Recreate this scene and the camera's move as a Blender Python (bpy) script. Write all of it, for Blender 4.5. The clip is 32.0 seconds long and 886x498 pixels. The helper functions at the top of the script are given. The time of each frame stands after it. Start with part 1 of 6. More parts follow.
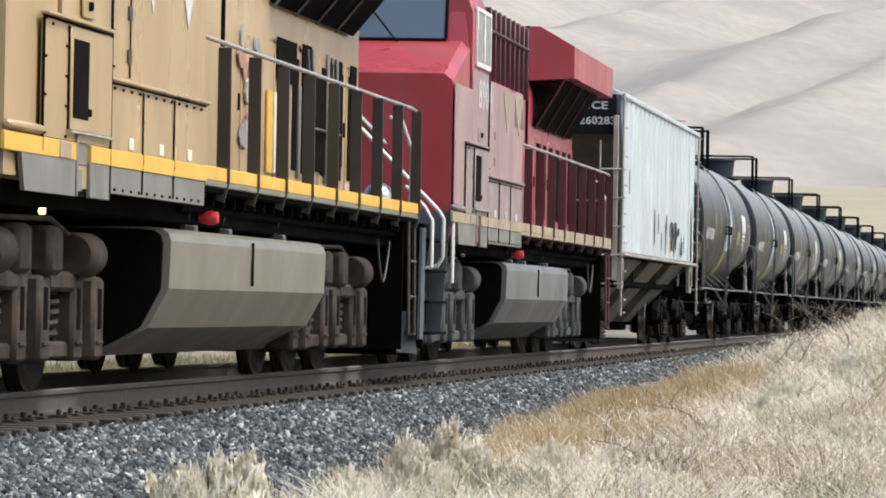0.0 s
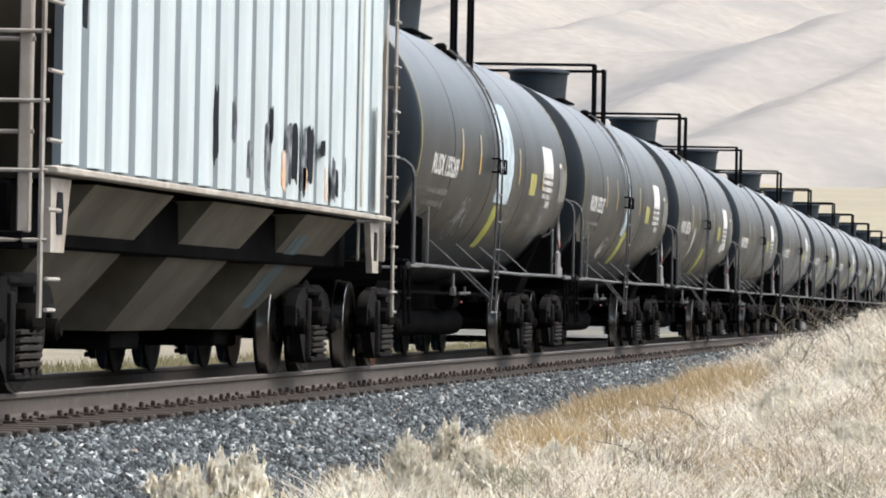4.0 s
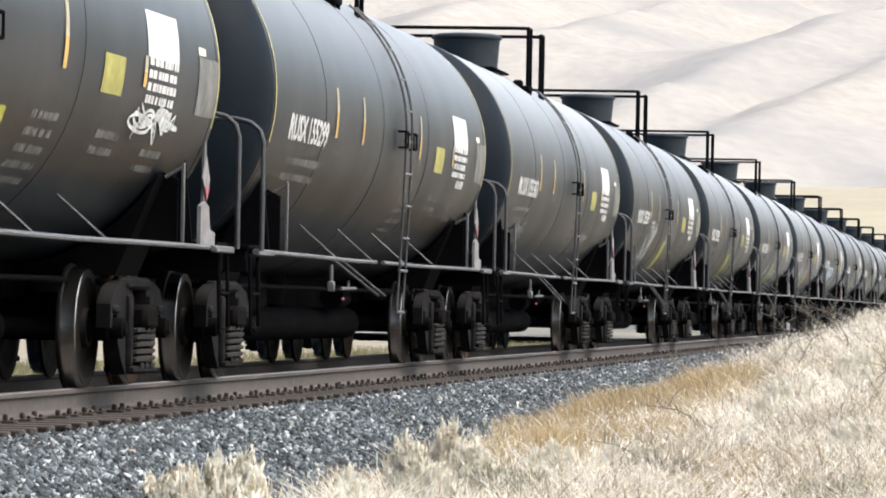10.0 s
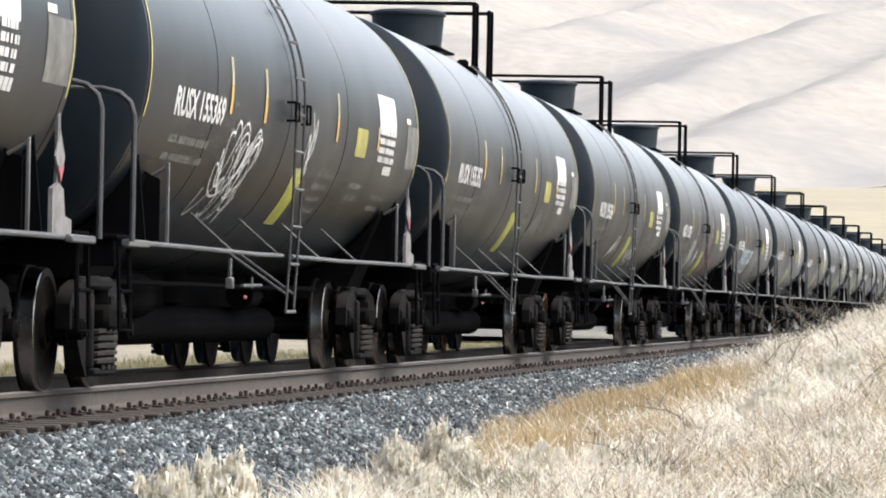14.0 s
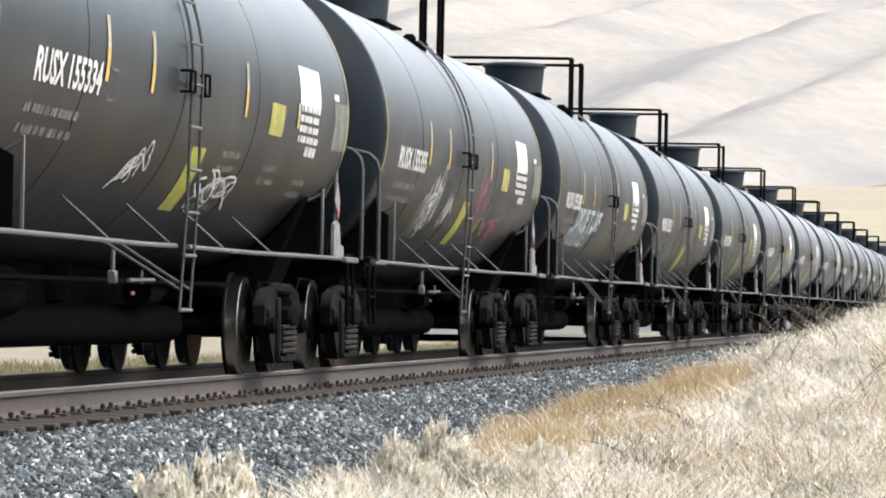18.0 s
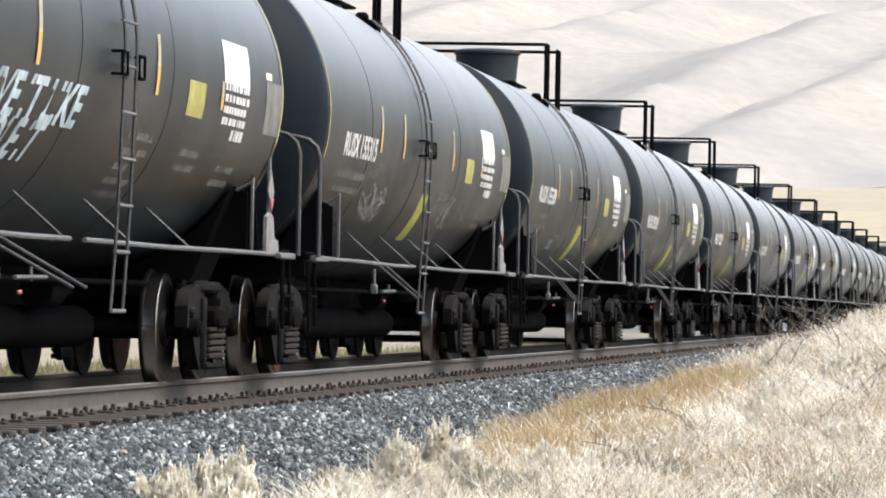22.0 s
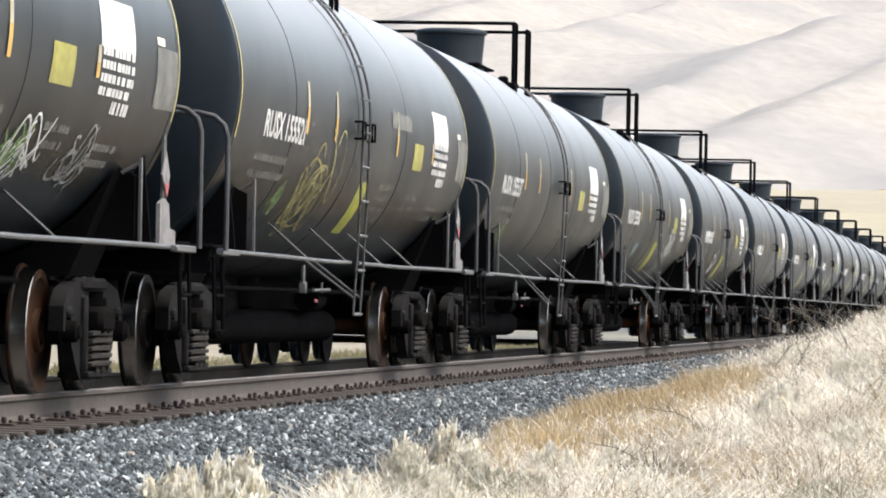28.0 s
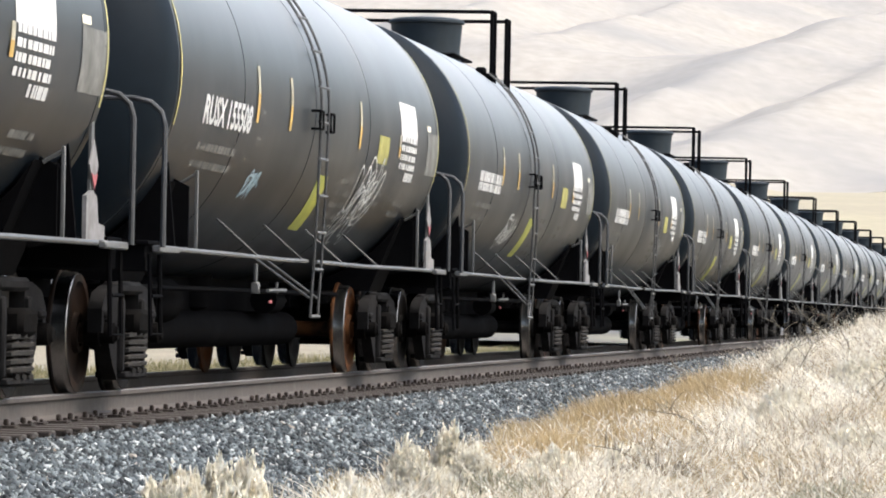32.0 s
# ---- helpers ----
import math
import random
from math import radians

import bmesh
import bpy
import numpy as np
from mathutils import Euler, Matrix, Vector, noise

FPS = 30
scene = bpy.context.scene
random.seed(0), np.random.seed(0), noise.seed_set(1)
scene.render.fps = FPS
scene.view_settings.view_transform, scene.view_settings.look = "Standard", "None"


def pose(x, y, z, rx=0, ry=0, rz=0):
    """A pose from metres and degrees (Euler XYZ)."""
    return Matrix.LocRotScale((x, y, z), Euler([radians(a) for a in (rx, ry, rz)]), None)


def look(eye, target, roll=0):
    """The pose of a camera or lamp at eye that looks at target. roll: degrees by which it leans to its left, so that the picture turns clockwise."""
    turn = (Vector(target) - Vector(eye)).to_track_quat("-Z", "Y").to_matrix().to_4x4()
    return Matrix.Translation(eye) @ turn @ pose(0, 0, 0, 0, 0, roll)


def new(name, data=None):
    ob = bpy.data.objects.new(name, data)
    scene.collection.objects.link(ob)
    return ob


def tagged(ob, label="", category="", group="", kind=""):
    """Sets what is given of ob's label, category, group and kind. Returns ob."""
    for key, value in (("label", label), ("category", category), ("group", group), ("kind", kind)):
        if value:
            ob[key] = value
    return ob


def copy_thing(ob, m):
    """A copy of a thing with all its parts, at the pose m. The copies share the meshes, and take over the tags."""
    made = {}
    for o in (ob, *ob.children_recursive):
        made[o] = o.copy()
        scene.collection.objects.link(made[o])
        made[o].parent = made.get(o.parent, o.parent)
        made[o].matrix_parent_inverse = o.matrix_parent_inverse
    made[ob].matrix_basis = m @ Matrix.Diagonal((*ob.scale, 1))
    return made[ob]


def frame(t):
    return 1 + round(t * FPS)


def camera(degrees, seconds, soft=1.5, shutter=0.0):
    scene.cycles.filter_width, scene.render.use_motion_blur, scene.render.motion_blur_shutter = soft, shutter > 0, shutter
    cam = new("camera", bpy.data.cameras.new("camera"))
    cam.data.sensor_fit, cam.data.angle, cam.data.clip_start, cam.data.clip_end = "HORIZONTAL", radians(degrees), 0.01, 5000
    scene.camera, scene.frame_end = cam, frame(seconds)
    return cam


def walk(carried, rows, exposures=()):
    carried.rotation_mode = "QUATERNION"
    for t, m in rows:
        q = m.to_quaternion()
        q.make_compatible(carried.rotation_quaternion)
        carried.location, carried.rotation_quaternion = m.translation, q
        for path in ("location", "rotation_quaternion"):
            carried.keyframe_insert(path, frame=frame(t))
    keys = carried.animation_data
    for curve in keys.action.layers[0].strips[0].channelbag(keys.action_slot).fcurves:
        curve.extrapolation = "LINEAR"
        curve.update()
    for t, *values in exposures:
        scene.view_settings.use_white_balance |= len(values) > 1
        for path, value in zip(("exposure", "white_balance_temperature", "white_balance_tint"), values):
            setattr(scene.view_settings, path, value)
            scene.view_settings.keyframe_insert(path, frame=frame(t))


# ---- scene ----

# the camera stands on the bank, beside the track; z = 0 is the rail head
LENS, EYE = 10.969, (0.0, 0.0, 0.686)
YAW, PITCH, ROLL = 7.197, 0.687, 1.1
cam = camera(LENS, 32.0, 1.9)
PER_STEP = 0.007017  # degrees of turn for one step of sway


def aim(side, lift):
    yaw, pitch = radians(YAW + side * PER_STEP), radians(PITCH + lift * PER_STEP)
    way = Vector((-math.sin(yaw) * math.cos(pitch), math.cos(yaw) * math.cos(pitch), math.sin(pitch)))
    return look(EYE, Vector(EYE) + way * 10, ROLL)


# small sway of the tripod head: seconds, sideways, up
SWAY = [
    (0, 3.1, -1.2), (0.5, 4.6, -0.4), (1, 4.6, -1.6), (1.5, 1.6, -1.2), (2, 1.6, -1.6),
    (2.5, 6.2, 0), (4.5, 3.1, 0), (5, 1.2, 0), (5.5, 1.2, 1.2), (6, 0, 0),
    (6.5, 1.2, 0.8), (7, -1.5, 0.8), (7.5, -1.5, 1.6), (8, -4.6, 1.6), (8.5, -1.5, -1.2),
    (9, 1.6, 0), (9.5, 1.2, 1.6), (10, 1.6, 0), (10.5, -3, 0), (11, -12.6, -1.6),
    (11.5, -9.2, 0), (12, -15.3, -3.1), (12.5, -13.8, -1.6), (13, -14.2, -2.3), (13.5, -12.6, -1.9),
    (14, -16.8, 1.2), (14.5, -12.2, -0.4), (16.5, -18.3, 0), (17, -22.9, 1.2), (17.5, -19.9, -2.3),
    (18, -18.3, -0.8), (18.5, -15.3, 0), (19, -15.3, 3.1), (19.5, -13.8, 1.6), (20, -12.2, 1.2),
    (20.5, -12.2, 0), (21, -13.8, 0), (21.5, -13.8, 1.6), (22, -14.1, 1.6), (22.5, -13.8, 1.6),
    (23, -12.2, 1.6), (23.5, -12.2, 0), (24, -15.3, 1.6), (24.5, -15.3, 1.6), (25, -10.7, 0.8),
    (25.5, -9.2, 0), (27.5, -3, 3.1), (28, -0.8, 4.6), (28.5, -2.3, 6.2), (29, -1.5, 4.6),
    (29.5, -6.1, 2.7), (30, -1.5, 1.6), (30.5, 0, 9.2), (31, -0.4, 7.7), (31.5, -1.5, 9.2),
    (32, 3.1, 8.5),
]
# the picture brightens a little as the dark tanks come; one warm white balance
walk(cam, [(t, aim(a, b)) for t, a, b in SWAY], [(0.0, 1.0, 6300, 6.5), (2.5, 1.16, 6300, 6.5), (4.8, 1.22, 6280, 6.5), (6.2, 1.42, 6280, 6.5), (32.0, 1.42, 6280, 6.5)])

# ---- world and sun ----
world = bpy.data.worlds.new("sky")
scene.world = world
world.use_nodes = True
wn = world.node_tree
sky = wn.nodes.new("ShaderNodeTexSky")
sky.sky_type, sky.sun_disc = "NISHITA", False
SUN_UP, SUN_TURN = 56.0, 98.0
sky.sun_elevation, sky.sun_rotation = radians(SUN_UP), radians(SUN_TURN)
sky.dust_density, sky.air_density, sky.ozone_density = 6.0, 1.0, 1.0
back = wn.nodes["Background"]
back.inputs["Strength"].default_value = 0.15
wn.links.new(sky.outputs[0], back.inputs[0])
sun = new("sun", bpy.data.lights.new("sun", "SUN"))
sun.data.energy, sun.data.angle, sun.data.color = 1.12, radians(16), (1.0, 0.95, 0.88)
# from the sky's sun: rotation 0 is +y, turning towards +x
az, el = radians(SUN_TURN), radians(SUN_UP)
sun_way = Vector((math.sin(az) * math.cos(el), math.cos(az) * math.cos(el), math.sin(el)))
sun.matrix_world = look(sun_way * 50, (0, 0, 0))

# ---- mesh tools ----
class Mesh:
    """Gathers vertices and faces of one part."""

    def __init__(self):
        self.v, self.f = [], []

    def add(self, verts, faces):
        n = len(self.v)
        self.v += [tuple(p) for p in verts]
        self.f += [tuple(i + n for i in q) for q in faces]
        return self

    def box(self, c, s, turn=None, bevel=0.0):
        """A box round c of size s, with chamfered edges."""
        h = [max(a / 2, 1e-4) for a in s]
        b = min(bevel, min(h) * 0.8)
        pts, faces = [], []
        sg = [(x, y, z) for x in (-1, 1) for y in (-1, 1) for z in (-1, 1)]
        if b <= 0:
            pts = [(x * h[0], y * h[1], z * h[2]) for x, y, z in sg]
            faces = [(0, 1, 3, 2), (4, 6, 7, 5), (0, 4, 5, 1), (2, 3, 7, 6), (0, 2, 6, 4), (1, 5, 7, 3)]
        else:
            idx = {}
            for q in sg:
                for a in range(3):
                    idx[q, a] = len(pts)
                    pts.append(tuple(q[i] * (h[i] if i == a else h[i] - b) for i in range(3)))
            for a in range(3):
                u, w = (a + 1) % 3, (a + 2) % 3
                for sgn in (-1, 1):
                    ring = []
                    for su, sw in ((-1, -1), (1, -1), (1, 1), (-1, 1)):
                        q = [0, 0, 0]
                        q[a], q[u], q[w] = sgn, su, sw
                        ring.append(idx[tuple(q), a])
                    faces.append(tuple(ring if sgn > 0 else ring[::-1]))
                for su in (-1, 1):
                    for sw in (-1, 1):
                        q0, q1 = [0, 0, 0], [0, 0, 0]
                        q0[a], q0[u], q0[w] = -1, su, sw
                        q1[a], q1[u], q1[w] = 1, su, sw
                        q0, q1 = tuple(q0), tuple(q1)
                        r = (idx[q0, u], idx[q1, u], idx[q1, w], idx[q0, w])
                        faces.append(r if su * sw > 0 else r[::-1])
            for q in sg:
                r = (idx[q, 0], idx[q, 1], idx[q, 2])
                faces.append(r if q[0] * q[1] * q[2] > 0 else r[::-1])
        m = Matrix.Translation(c) @ (turn.to_4x4() if turn else Matrix())
        return self.add([m @ Vector(p) for p in pts], faces)

    def rod(self, p, q, r, n=8, r2=None, caps=True):
        return self.pipe([p, q], r, n, caps, r2)

    def pipe(self, path, r, n=8, caps=True, r2=None):
        """A round bar along a path."""
        path = [Vector(p) for p in path]
        pts, faces, side = [], [], None
        for i, p in enumerate(path):
            d = (path[min(i + 1, len(path) - 1)] - path[max(i - 1, 0)]).normalized()
            if side is None:
                side = d.orthogonal().normalized()
            side = (side - d * side.dot(d)).normalized()
            up = d.cross(side)
            rr = r if r2 is None else r + (r2 - r) * i / (len(path) - 1)
            pts += [p + (side * math.cos(a) + up * math.sin(a)) * rr for a in (2 * math.pi * k / n for k in range(n))]
        for i in range(len(path) - 1):
            for k in range(n):
                faces.append((i * n + k, i * n + (k + 1) % n, (i + 1) * n + (k + 1) % n, (i + 1) * n + k))
        if caps:
            faces += [tuple(range(n))[::-1], tuple((len(path) - 1) * n + k for k in range(n))]
        return self.add(pts, faces)

    def spin(self, prof, n=32, axis="y", c=(0, 0, 0), start=0.0, sweep=360.0):
        """A turned body; prof: (radius, along)."""
        full = abs(sweep) >= 359.9
        m = n if full else n + 1
        pts, faces = [], []
        for r, s in prof:
            for k in range(m):
                a = radians(start + sweep * k / n)
                x, z = r * math.cos(a), r * math.sin(a)
                q = {"y": (x, s, z), "x": (s, x, z), "z": (x, z, s)}[axis]
                pts.append((q[0] + c[0], q[1] + c[1], q[2] + c[2]))
        for i in range(len(prof) - 1):
            for k in range(n):
                j = (k + 1) % m
                r = (i * m + k, i * m + j, (i + 1) * m + j, (i + 1) * m + k)
                faces.append(r[::-1] if axis in "y" else r)
        return self.add(pts, faces)

    def plate(self, outline, depth, axis="x", at=0.0):
        """A flat plate: outline in the two other axes, centred at `at` along the axis."""
        n, pts = len(outline), []
        for s in (-depth / 2, depth / 2):
            for a, b in outline:
                pts.append({"x": (at + s, a, b), "y": (a, at + s, b), "z": (a, b, at + s)}[axis])
        faces = [tuple(range(n))[::-1], tuple(range(n, 2 * n))] + [(k, (k + 1) % n, n + (k + 1) % n, n + k) for k in range(n)]
        return self.add(pts, faces)

    def loft(self, rings, closed=True, caps=True):
        n, pts, faces = len(rings[0]), [], []
        for r in rings:
            pts += list(r)
        for i in range(len(rings) - 1):
            for k in range(n if closed else n - 1):
                j = (k + 1) % n
                faces.append((i * n + k, i * n + j, (i + 1) * n + j, (i + 1) * n + k))
        if caps:
            faces += [tuple(range(n))[::-1], tuple((len(rings) - 1) * n + k for k in range(n))]
        return self.add(pts, faces)

    def mesh(self, name, mat, smooth=40.0):
        me = bpy.data.meshes.new(name)
        me.from_pydata(self.v, [], self.f)
        if mat:
            me.materials.append(mat)
        bm = bmesh.new()
        bm.from_mesh(me)
        bmesh.ops.recalc_face_normals(bm, faces=bm.faces)
        bm.to_mesh(me)
        bm.free()
        if smooth:
            me.shade_smooth()
            me.set_sharp_from_angle(angle=radians(smooth))
        return me


def part(name, m, mat, parent=None, label="", at=None, smooth=40.0):
    """One mesh object under a thing or a part."""
    data = m.mesh(name, mat, smooth) if isinstance(m, Mesh) else m
    ob = new(name, data)
    if parent:
        ob.parent = parent
    if at:
        ob.location = at
    if label:
        ob["label"] = label
    return ob


def thing(name, label, category, group="", at=(0, 0, 0)):
    ob = new(name)
    ob.empty_display_size = 0.2
    ob.location = at
    return tagged(ob, label, category, group)


def lettering(text, size, spread=1.0, bold=0.02):
    """Flat letters as vertices (u, v) and faces, starting at u = 0."""
    cu = bpy.data.curves.new("letters", "FONT")
    cu.body, cu.size, cu.space_character, cu.resolution_u, cu.offset = text, size, spread, 2, bold
    ob = bpy.data.objects.new("letters", cu)
    scene.collection.objects.link(ob)
    dg = bpy.context.evaluated_depsgraph_get()
    me = bpy.data.meshes.new_from_object(ob.evaluated_get(dg))
    vs = [(v.co.x, v.co.y) for v in me.vertices]
    fs = [tuple(p.vertices) for p in me.polygons]
    bpy.data.objects.remove(ob)
    bpy.data.curves.remove(cu)
    bpy.data.meshes.remove(me)
    return vs, fs

# ---- materials ----
def material(name, color, rough=0.6, metal=0.0, grain=0.0, scale=8.0, bump=0.0, dirt=None, dirt_amount=0.5, dirt_scale=1.2,
             spec=0.5, coat=0.0, rand=0.0, stretch=(1, 1, 1), dust_sheen=None, rust=None, rvar=0.1):
    """A painted or natural surface: fine grain, larger stains and relief, in object space."""
    mat = bpy.data.materials.new(name)
    mat.use_nodes = True
    nt = mat.node_tree
    b = nt.nodes["Principled BSDF"]
    b.inputs["Roughness"].default_value, b.inputs["Metallic"].default_value = rough, metal
    b.inputs["Specular IOR Level"].default_value, b.inputs["Coat Weight"].default_value = spec, coat
    tex = nt.nodes.new("ShaderNodeTexCoord")
    mp = nt.nodes.new("ShaderNodeMapping")
    mp.inputs["Scale"].default_value = stretch
    nt.links.new(tex.outputs["Object"], mp.inputs[0])
    fine = nt.nodes.new("ShaderNodeTexNoise")
    fine.inputs["Scale"].default_value, fine.inputs["Detail"].default_value = scale, 6.0
    big = nt.nodes.new("ShaderNodeTexNoise")
    big.inputs["Scale"].default_value, big.inputs["Detail"].default_value = dirt_scale, 5.0
    for n in (fine, big):
        nt.links.new(mp.outputs[0], n.inputs["Vector"])
    ramp = nt.nodes.new("ShaderNodeMapRange")
    ramp.inputs[1].default_value, ramp.inputs[2].default_value = 0.3, 0.7
    ramp.inputs[3].default_value, ramp.inputs[4].default_value = 1.0 - grain, 1.0 + grain
    nt.links.new(fine.outputs["Fac"], ramp.inputs[0])
    mul = nt.nodes.new("ShaderNodeMix")
    mul.data_type, mul.blend_type = "RGBA", "MULTIPLY"
    mul.inputs[0].default_value = 1.0
    mul.inputs[6].default_value = (*color, 1)
    nt.links.new(ramp.outputs[0], mul.inputs[7])
    last = mul.outputs[2]
    if dirt:
        mask = nt.nodes.new("ShaderNodeMapRange")
        mask.inputs[1].default_value, mask.inputs[2].default_value = 0.42, 0.68
        mask.inputs[3].default_value, mask.inputs[4].default_value = 0.0, dirt_amount
        nt.links.new(big.outputs["Fac"], mask.inputs[0])
        mix = nt.nodes.new("ShaderNodeMix")
        mix.data_type = "RGBA"
        mix.inputs[7].default_value = (*dirt, 1)
        nt.links.new(mask.outputs[0], mix.inputs[0])
        nt.links.new(last, mix.inputs[6])
        last = mix.outputs[2]
    if dust_sheen:
        # dust plus painted sky sheen: thickest on top, broken up by the large stains
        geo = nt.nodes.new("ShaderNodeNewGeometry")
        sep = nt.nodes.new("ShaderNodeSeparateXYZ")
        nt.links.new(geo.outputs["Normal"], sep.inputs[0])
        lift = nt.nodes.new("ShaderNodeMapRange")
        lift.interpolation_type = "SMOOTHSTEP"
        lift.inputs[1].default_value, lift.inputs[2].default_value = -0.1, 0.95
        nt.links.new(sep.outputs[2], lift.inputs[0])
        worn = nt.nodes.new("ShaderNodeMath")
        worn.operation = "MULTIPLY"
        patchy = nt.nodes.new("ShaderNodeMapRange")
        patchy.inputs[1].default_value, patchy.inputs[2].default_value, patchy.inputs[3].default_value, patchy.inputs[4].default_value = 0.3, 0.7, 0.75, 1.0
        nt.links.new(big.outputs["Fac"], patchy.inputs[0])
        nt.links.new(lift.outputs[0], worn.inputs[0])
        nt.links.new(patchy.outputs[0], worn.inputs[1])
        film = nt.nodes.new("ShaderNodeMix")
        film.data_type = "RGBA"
        film.inputs[7].default_value = (*dust_sheen, 1)
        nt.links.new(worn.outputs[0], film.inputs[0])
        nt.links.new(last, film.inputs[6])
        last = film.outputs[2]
    if rust:
        # a few pieces are freshly rusted, in blotches
        info = nt.nodes.new("ShaderNodeObjectInfo")
        some = nt.nodes.new("ShaderNodeMapRange")
        some.inputs[1].default_value, some.inputs[2].default_value = 0.9, 0.96
        nt.links.new(info.outputs["Random"], some.inputs[0])
        blot = nt.nodes.new("ShaderNodeMapRange")
        blot.inputs[1].default_value, blot.inputs[2].default_value = 0.35, 0.6
        nt.links.new(big.outputs["Fac"], blot.inputs[0])
        both = nt.nodes.new("ShaderNodeMath")
        both.operation = "MULTIPLY"
        nt.links.new(some.outputs[0], both.inputs[0])
        nt.links.new(blot.outputs[0], both.inputs[1])
        red = nt.nodes.new("ShaderNodeMix")
        red.data_type = "RGBA"
        red.inputs[7].default_value = (*rust, 1)
        nt.links.new(both.outputs[0], red.inputs[0])
        nt.links.new(last, red.inputs[6])
        last = red.outputs[2]
    if rand:
        info = nt.nodes.new("ShaderNodeObjectInfo")
        rr = nt.nodes.new("ShaderNodeMapRange")
        rr.inputs[3].default_value, rr.inputs[4].default_value = 1 - rand, 1 + rand
        nt.links.new(info.outputs["Random"], rr.inputs[0])
        m2 = nt.nodes.new("ShaderNodeMix")
        m2.data_type, m2.blend_type = "RGBA", "MULTIPLY"
        m2.inputs[0].default_value = 1.0
        nt.links.new(last, m2.inputs[6])
        nt.links.new(rr.outputs[0], m2.inputs[7])
        last = m2.outputs[2]
    nt.links.new(last, b.inputs["Base Color"])
    rv = nt.nodes.new("ShaderNodeMapRange")
    rv.inputs[1].default_value, rv.inputs[2].default_value = 0.3, 0.7
    rv.inputs[3].default_value, rv.inputs[4].default_value = max(rough - rvar, 0.02), min(rough + rvar * 1.2, 1)
    nt.links.new(big.outputs["Fac"], rv.inputs[0])
    nt.links.new(rv.outputs[0], b.inputs["Roughness"])
    if bump:
        bp = nt.nodes.new("ShaderNodeBump")
        bp.inputs["Strength"].default_value, bp.inputs["Distance"].default_value = bump, 0.02
        nt.links.new(fine.outputs["Fac"], bp.inputs["Height"])
        nt.links.new(bp.outputs[0], b.inputs["Normal"])
    return mat


def glow(name, color, strength):
    mat = bpy.data.materials.new(name)
    mat.use_nodes = True
    b = mat.node_tree.nodes["Principled BSDF"]
    b.inputs["Base Color"].default_value = (*color, 1)
    b.inputs["Emission Color"].default_value, b.inputs["Emission Strength"].default_value = (*color, 1), strength
    return mat


# tank tops lightened in the colour: dust and painted sky sheen together
TANK = material("tank_paint", (0.0052, 0.0085, 0.0125), 0.36, grain=0.08, scale=5, dirt=(0.011, 0.0138, 0.0175), dirt_amount=0.3, dirt_scale=0.5, rand=0.22, spec=0.25, dust_sheen=(0.27, 0.28, 0.29), rvar=0.05)
TANKHEAD = material("tank_head_paint", (0.0045, 0.0078, 0.0118), 0.55, grain=0.1, scale=5, dirt=(0.009, 0.0125, 0.0168), dirt_amount=0.4, dirt_scale=0.8, spec=0.08)
BLACK = material("black_frame", (0.003, 0.003, 0.0036), 0.75, grain=0.2, scale=14, dirt=(0.007, 0.0068, 0.0066), dirt_amount=0.4, spec=0.01)
GRIME = material("running_gear_grime", (0.0034, 0.0032, 0.0032), 0.85, grain=0.3, scale=20, bump=0.3, spec=0.02, dirt=(0.012, 0.011, 0.010), dirt_amount=0.5, dirt_scale=3)
DULLSTEEL = material("grey_railing_paint", (0.085, 0.087, 0.09), 0.5, grain=0.15, scale=10, dirt=(0.06, 0.056, 0.05), dirt_amount=0.6)
AMBER = material("amber_reflective", (0.5, 0.32, 0.07), 0.35, grain=0.15, scale=12, dirt=(0.4, 0.24, 0.06), dirt_amount=0.4, dirt_scale=3)
PALETAPE = material("pale_reflective", (0.66, 0.63, 0.5), 0.35, grain=0.12, scale=12, dirt=(0.5, 0.46, 0.33), dirt_amount=0.4, dirt_scale=3)
TREAD = material("polished_wheel_steel", (0.2, 0.198, 0.195), 0.2, 1.0, grain=0.1, scale=30)
WHEEL = material("wheel_steel", (0.0042, 0.0039, 0.0038), 0.6, 0.0, grain=0.3, scale=15, dirt=(0.018, 0.015, 0.013), dirt_amount=0.4, dirt_scale=4, spec=0.08, rust=(0.075, 0.03, 0.011))
WHITE = material("white_marking", (0.5, 0.51, 0.51), 0.5, grain=0.15, scale=12, dirt=(0.35, 0.34, 0.32), dirt_amount=0.4, dirt_scale=3)
FADED = material("faded_marking", (0.12, 0.12, 0.112), 0.6, grain=0.25, scale=12, dirt=(0.07, 0.068, 0.06), dirt_amount=0.6, dirt_scale=4)
YELLOW = material("yellow_reflective", (0.42, 0.37, 0.11), 0.35, grain=0.15, scale=12, dirt=(0.4, 0.36, 0.2), dirt_amount=0.4, dirt_scale=3)
PLACARD = material("olive_yellow_panel", (0.27, 0.255, 0.05), 0.45, grain=0.2, scale=14, dirt=(0.2, 0.19, 0.08), dirt_amount=0.5, dirt_scale=4)
LIME = material("lime_stripe", (0.34, 0.35, 0.04), 0.5, grain=0.2, scale=10, dirt=(0.25, 0.27, 0.1), dirt_amount=0.5, dirt_scale=3)
RAILSIDE = material("rail_side_rust", (0.05, 0.041, 0.036), 0.75, grain=0.25, scale=12, bump=0.2, dirt=(0.08, 0.069, 0.061), dirt_amount=0.6, dirt_scale=2)
RAILTOP = material("rail_head_steel", (0.2, 0.18, 0.165), 0.4, 0.5, grain=0.1, scale=20)
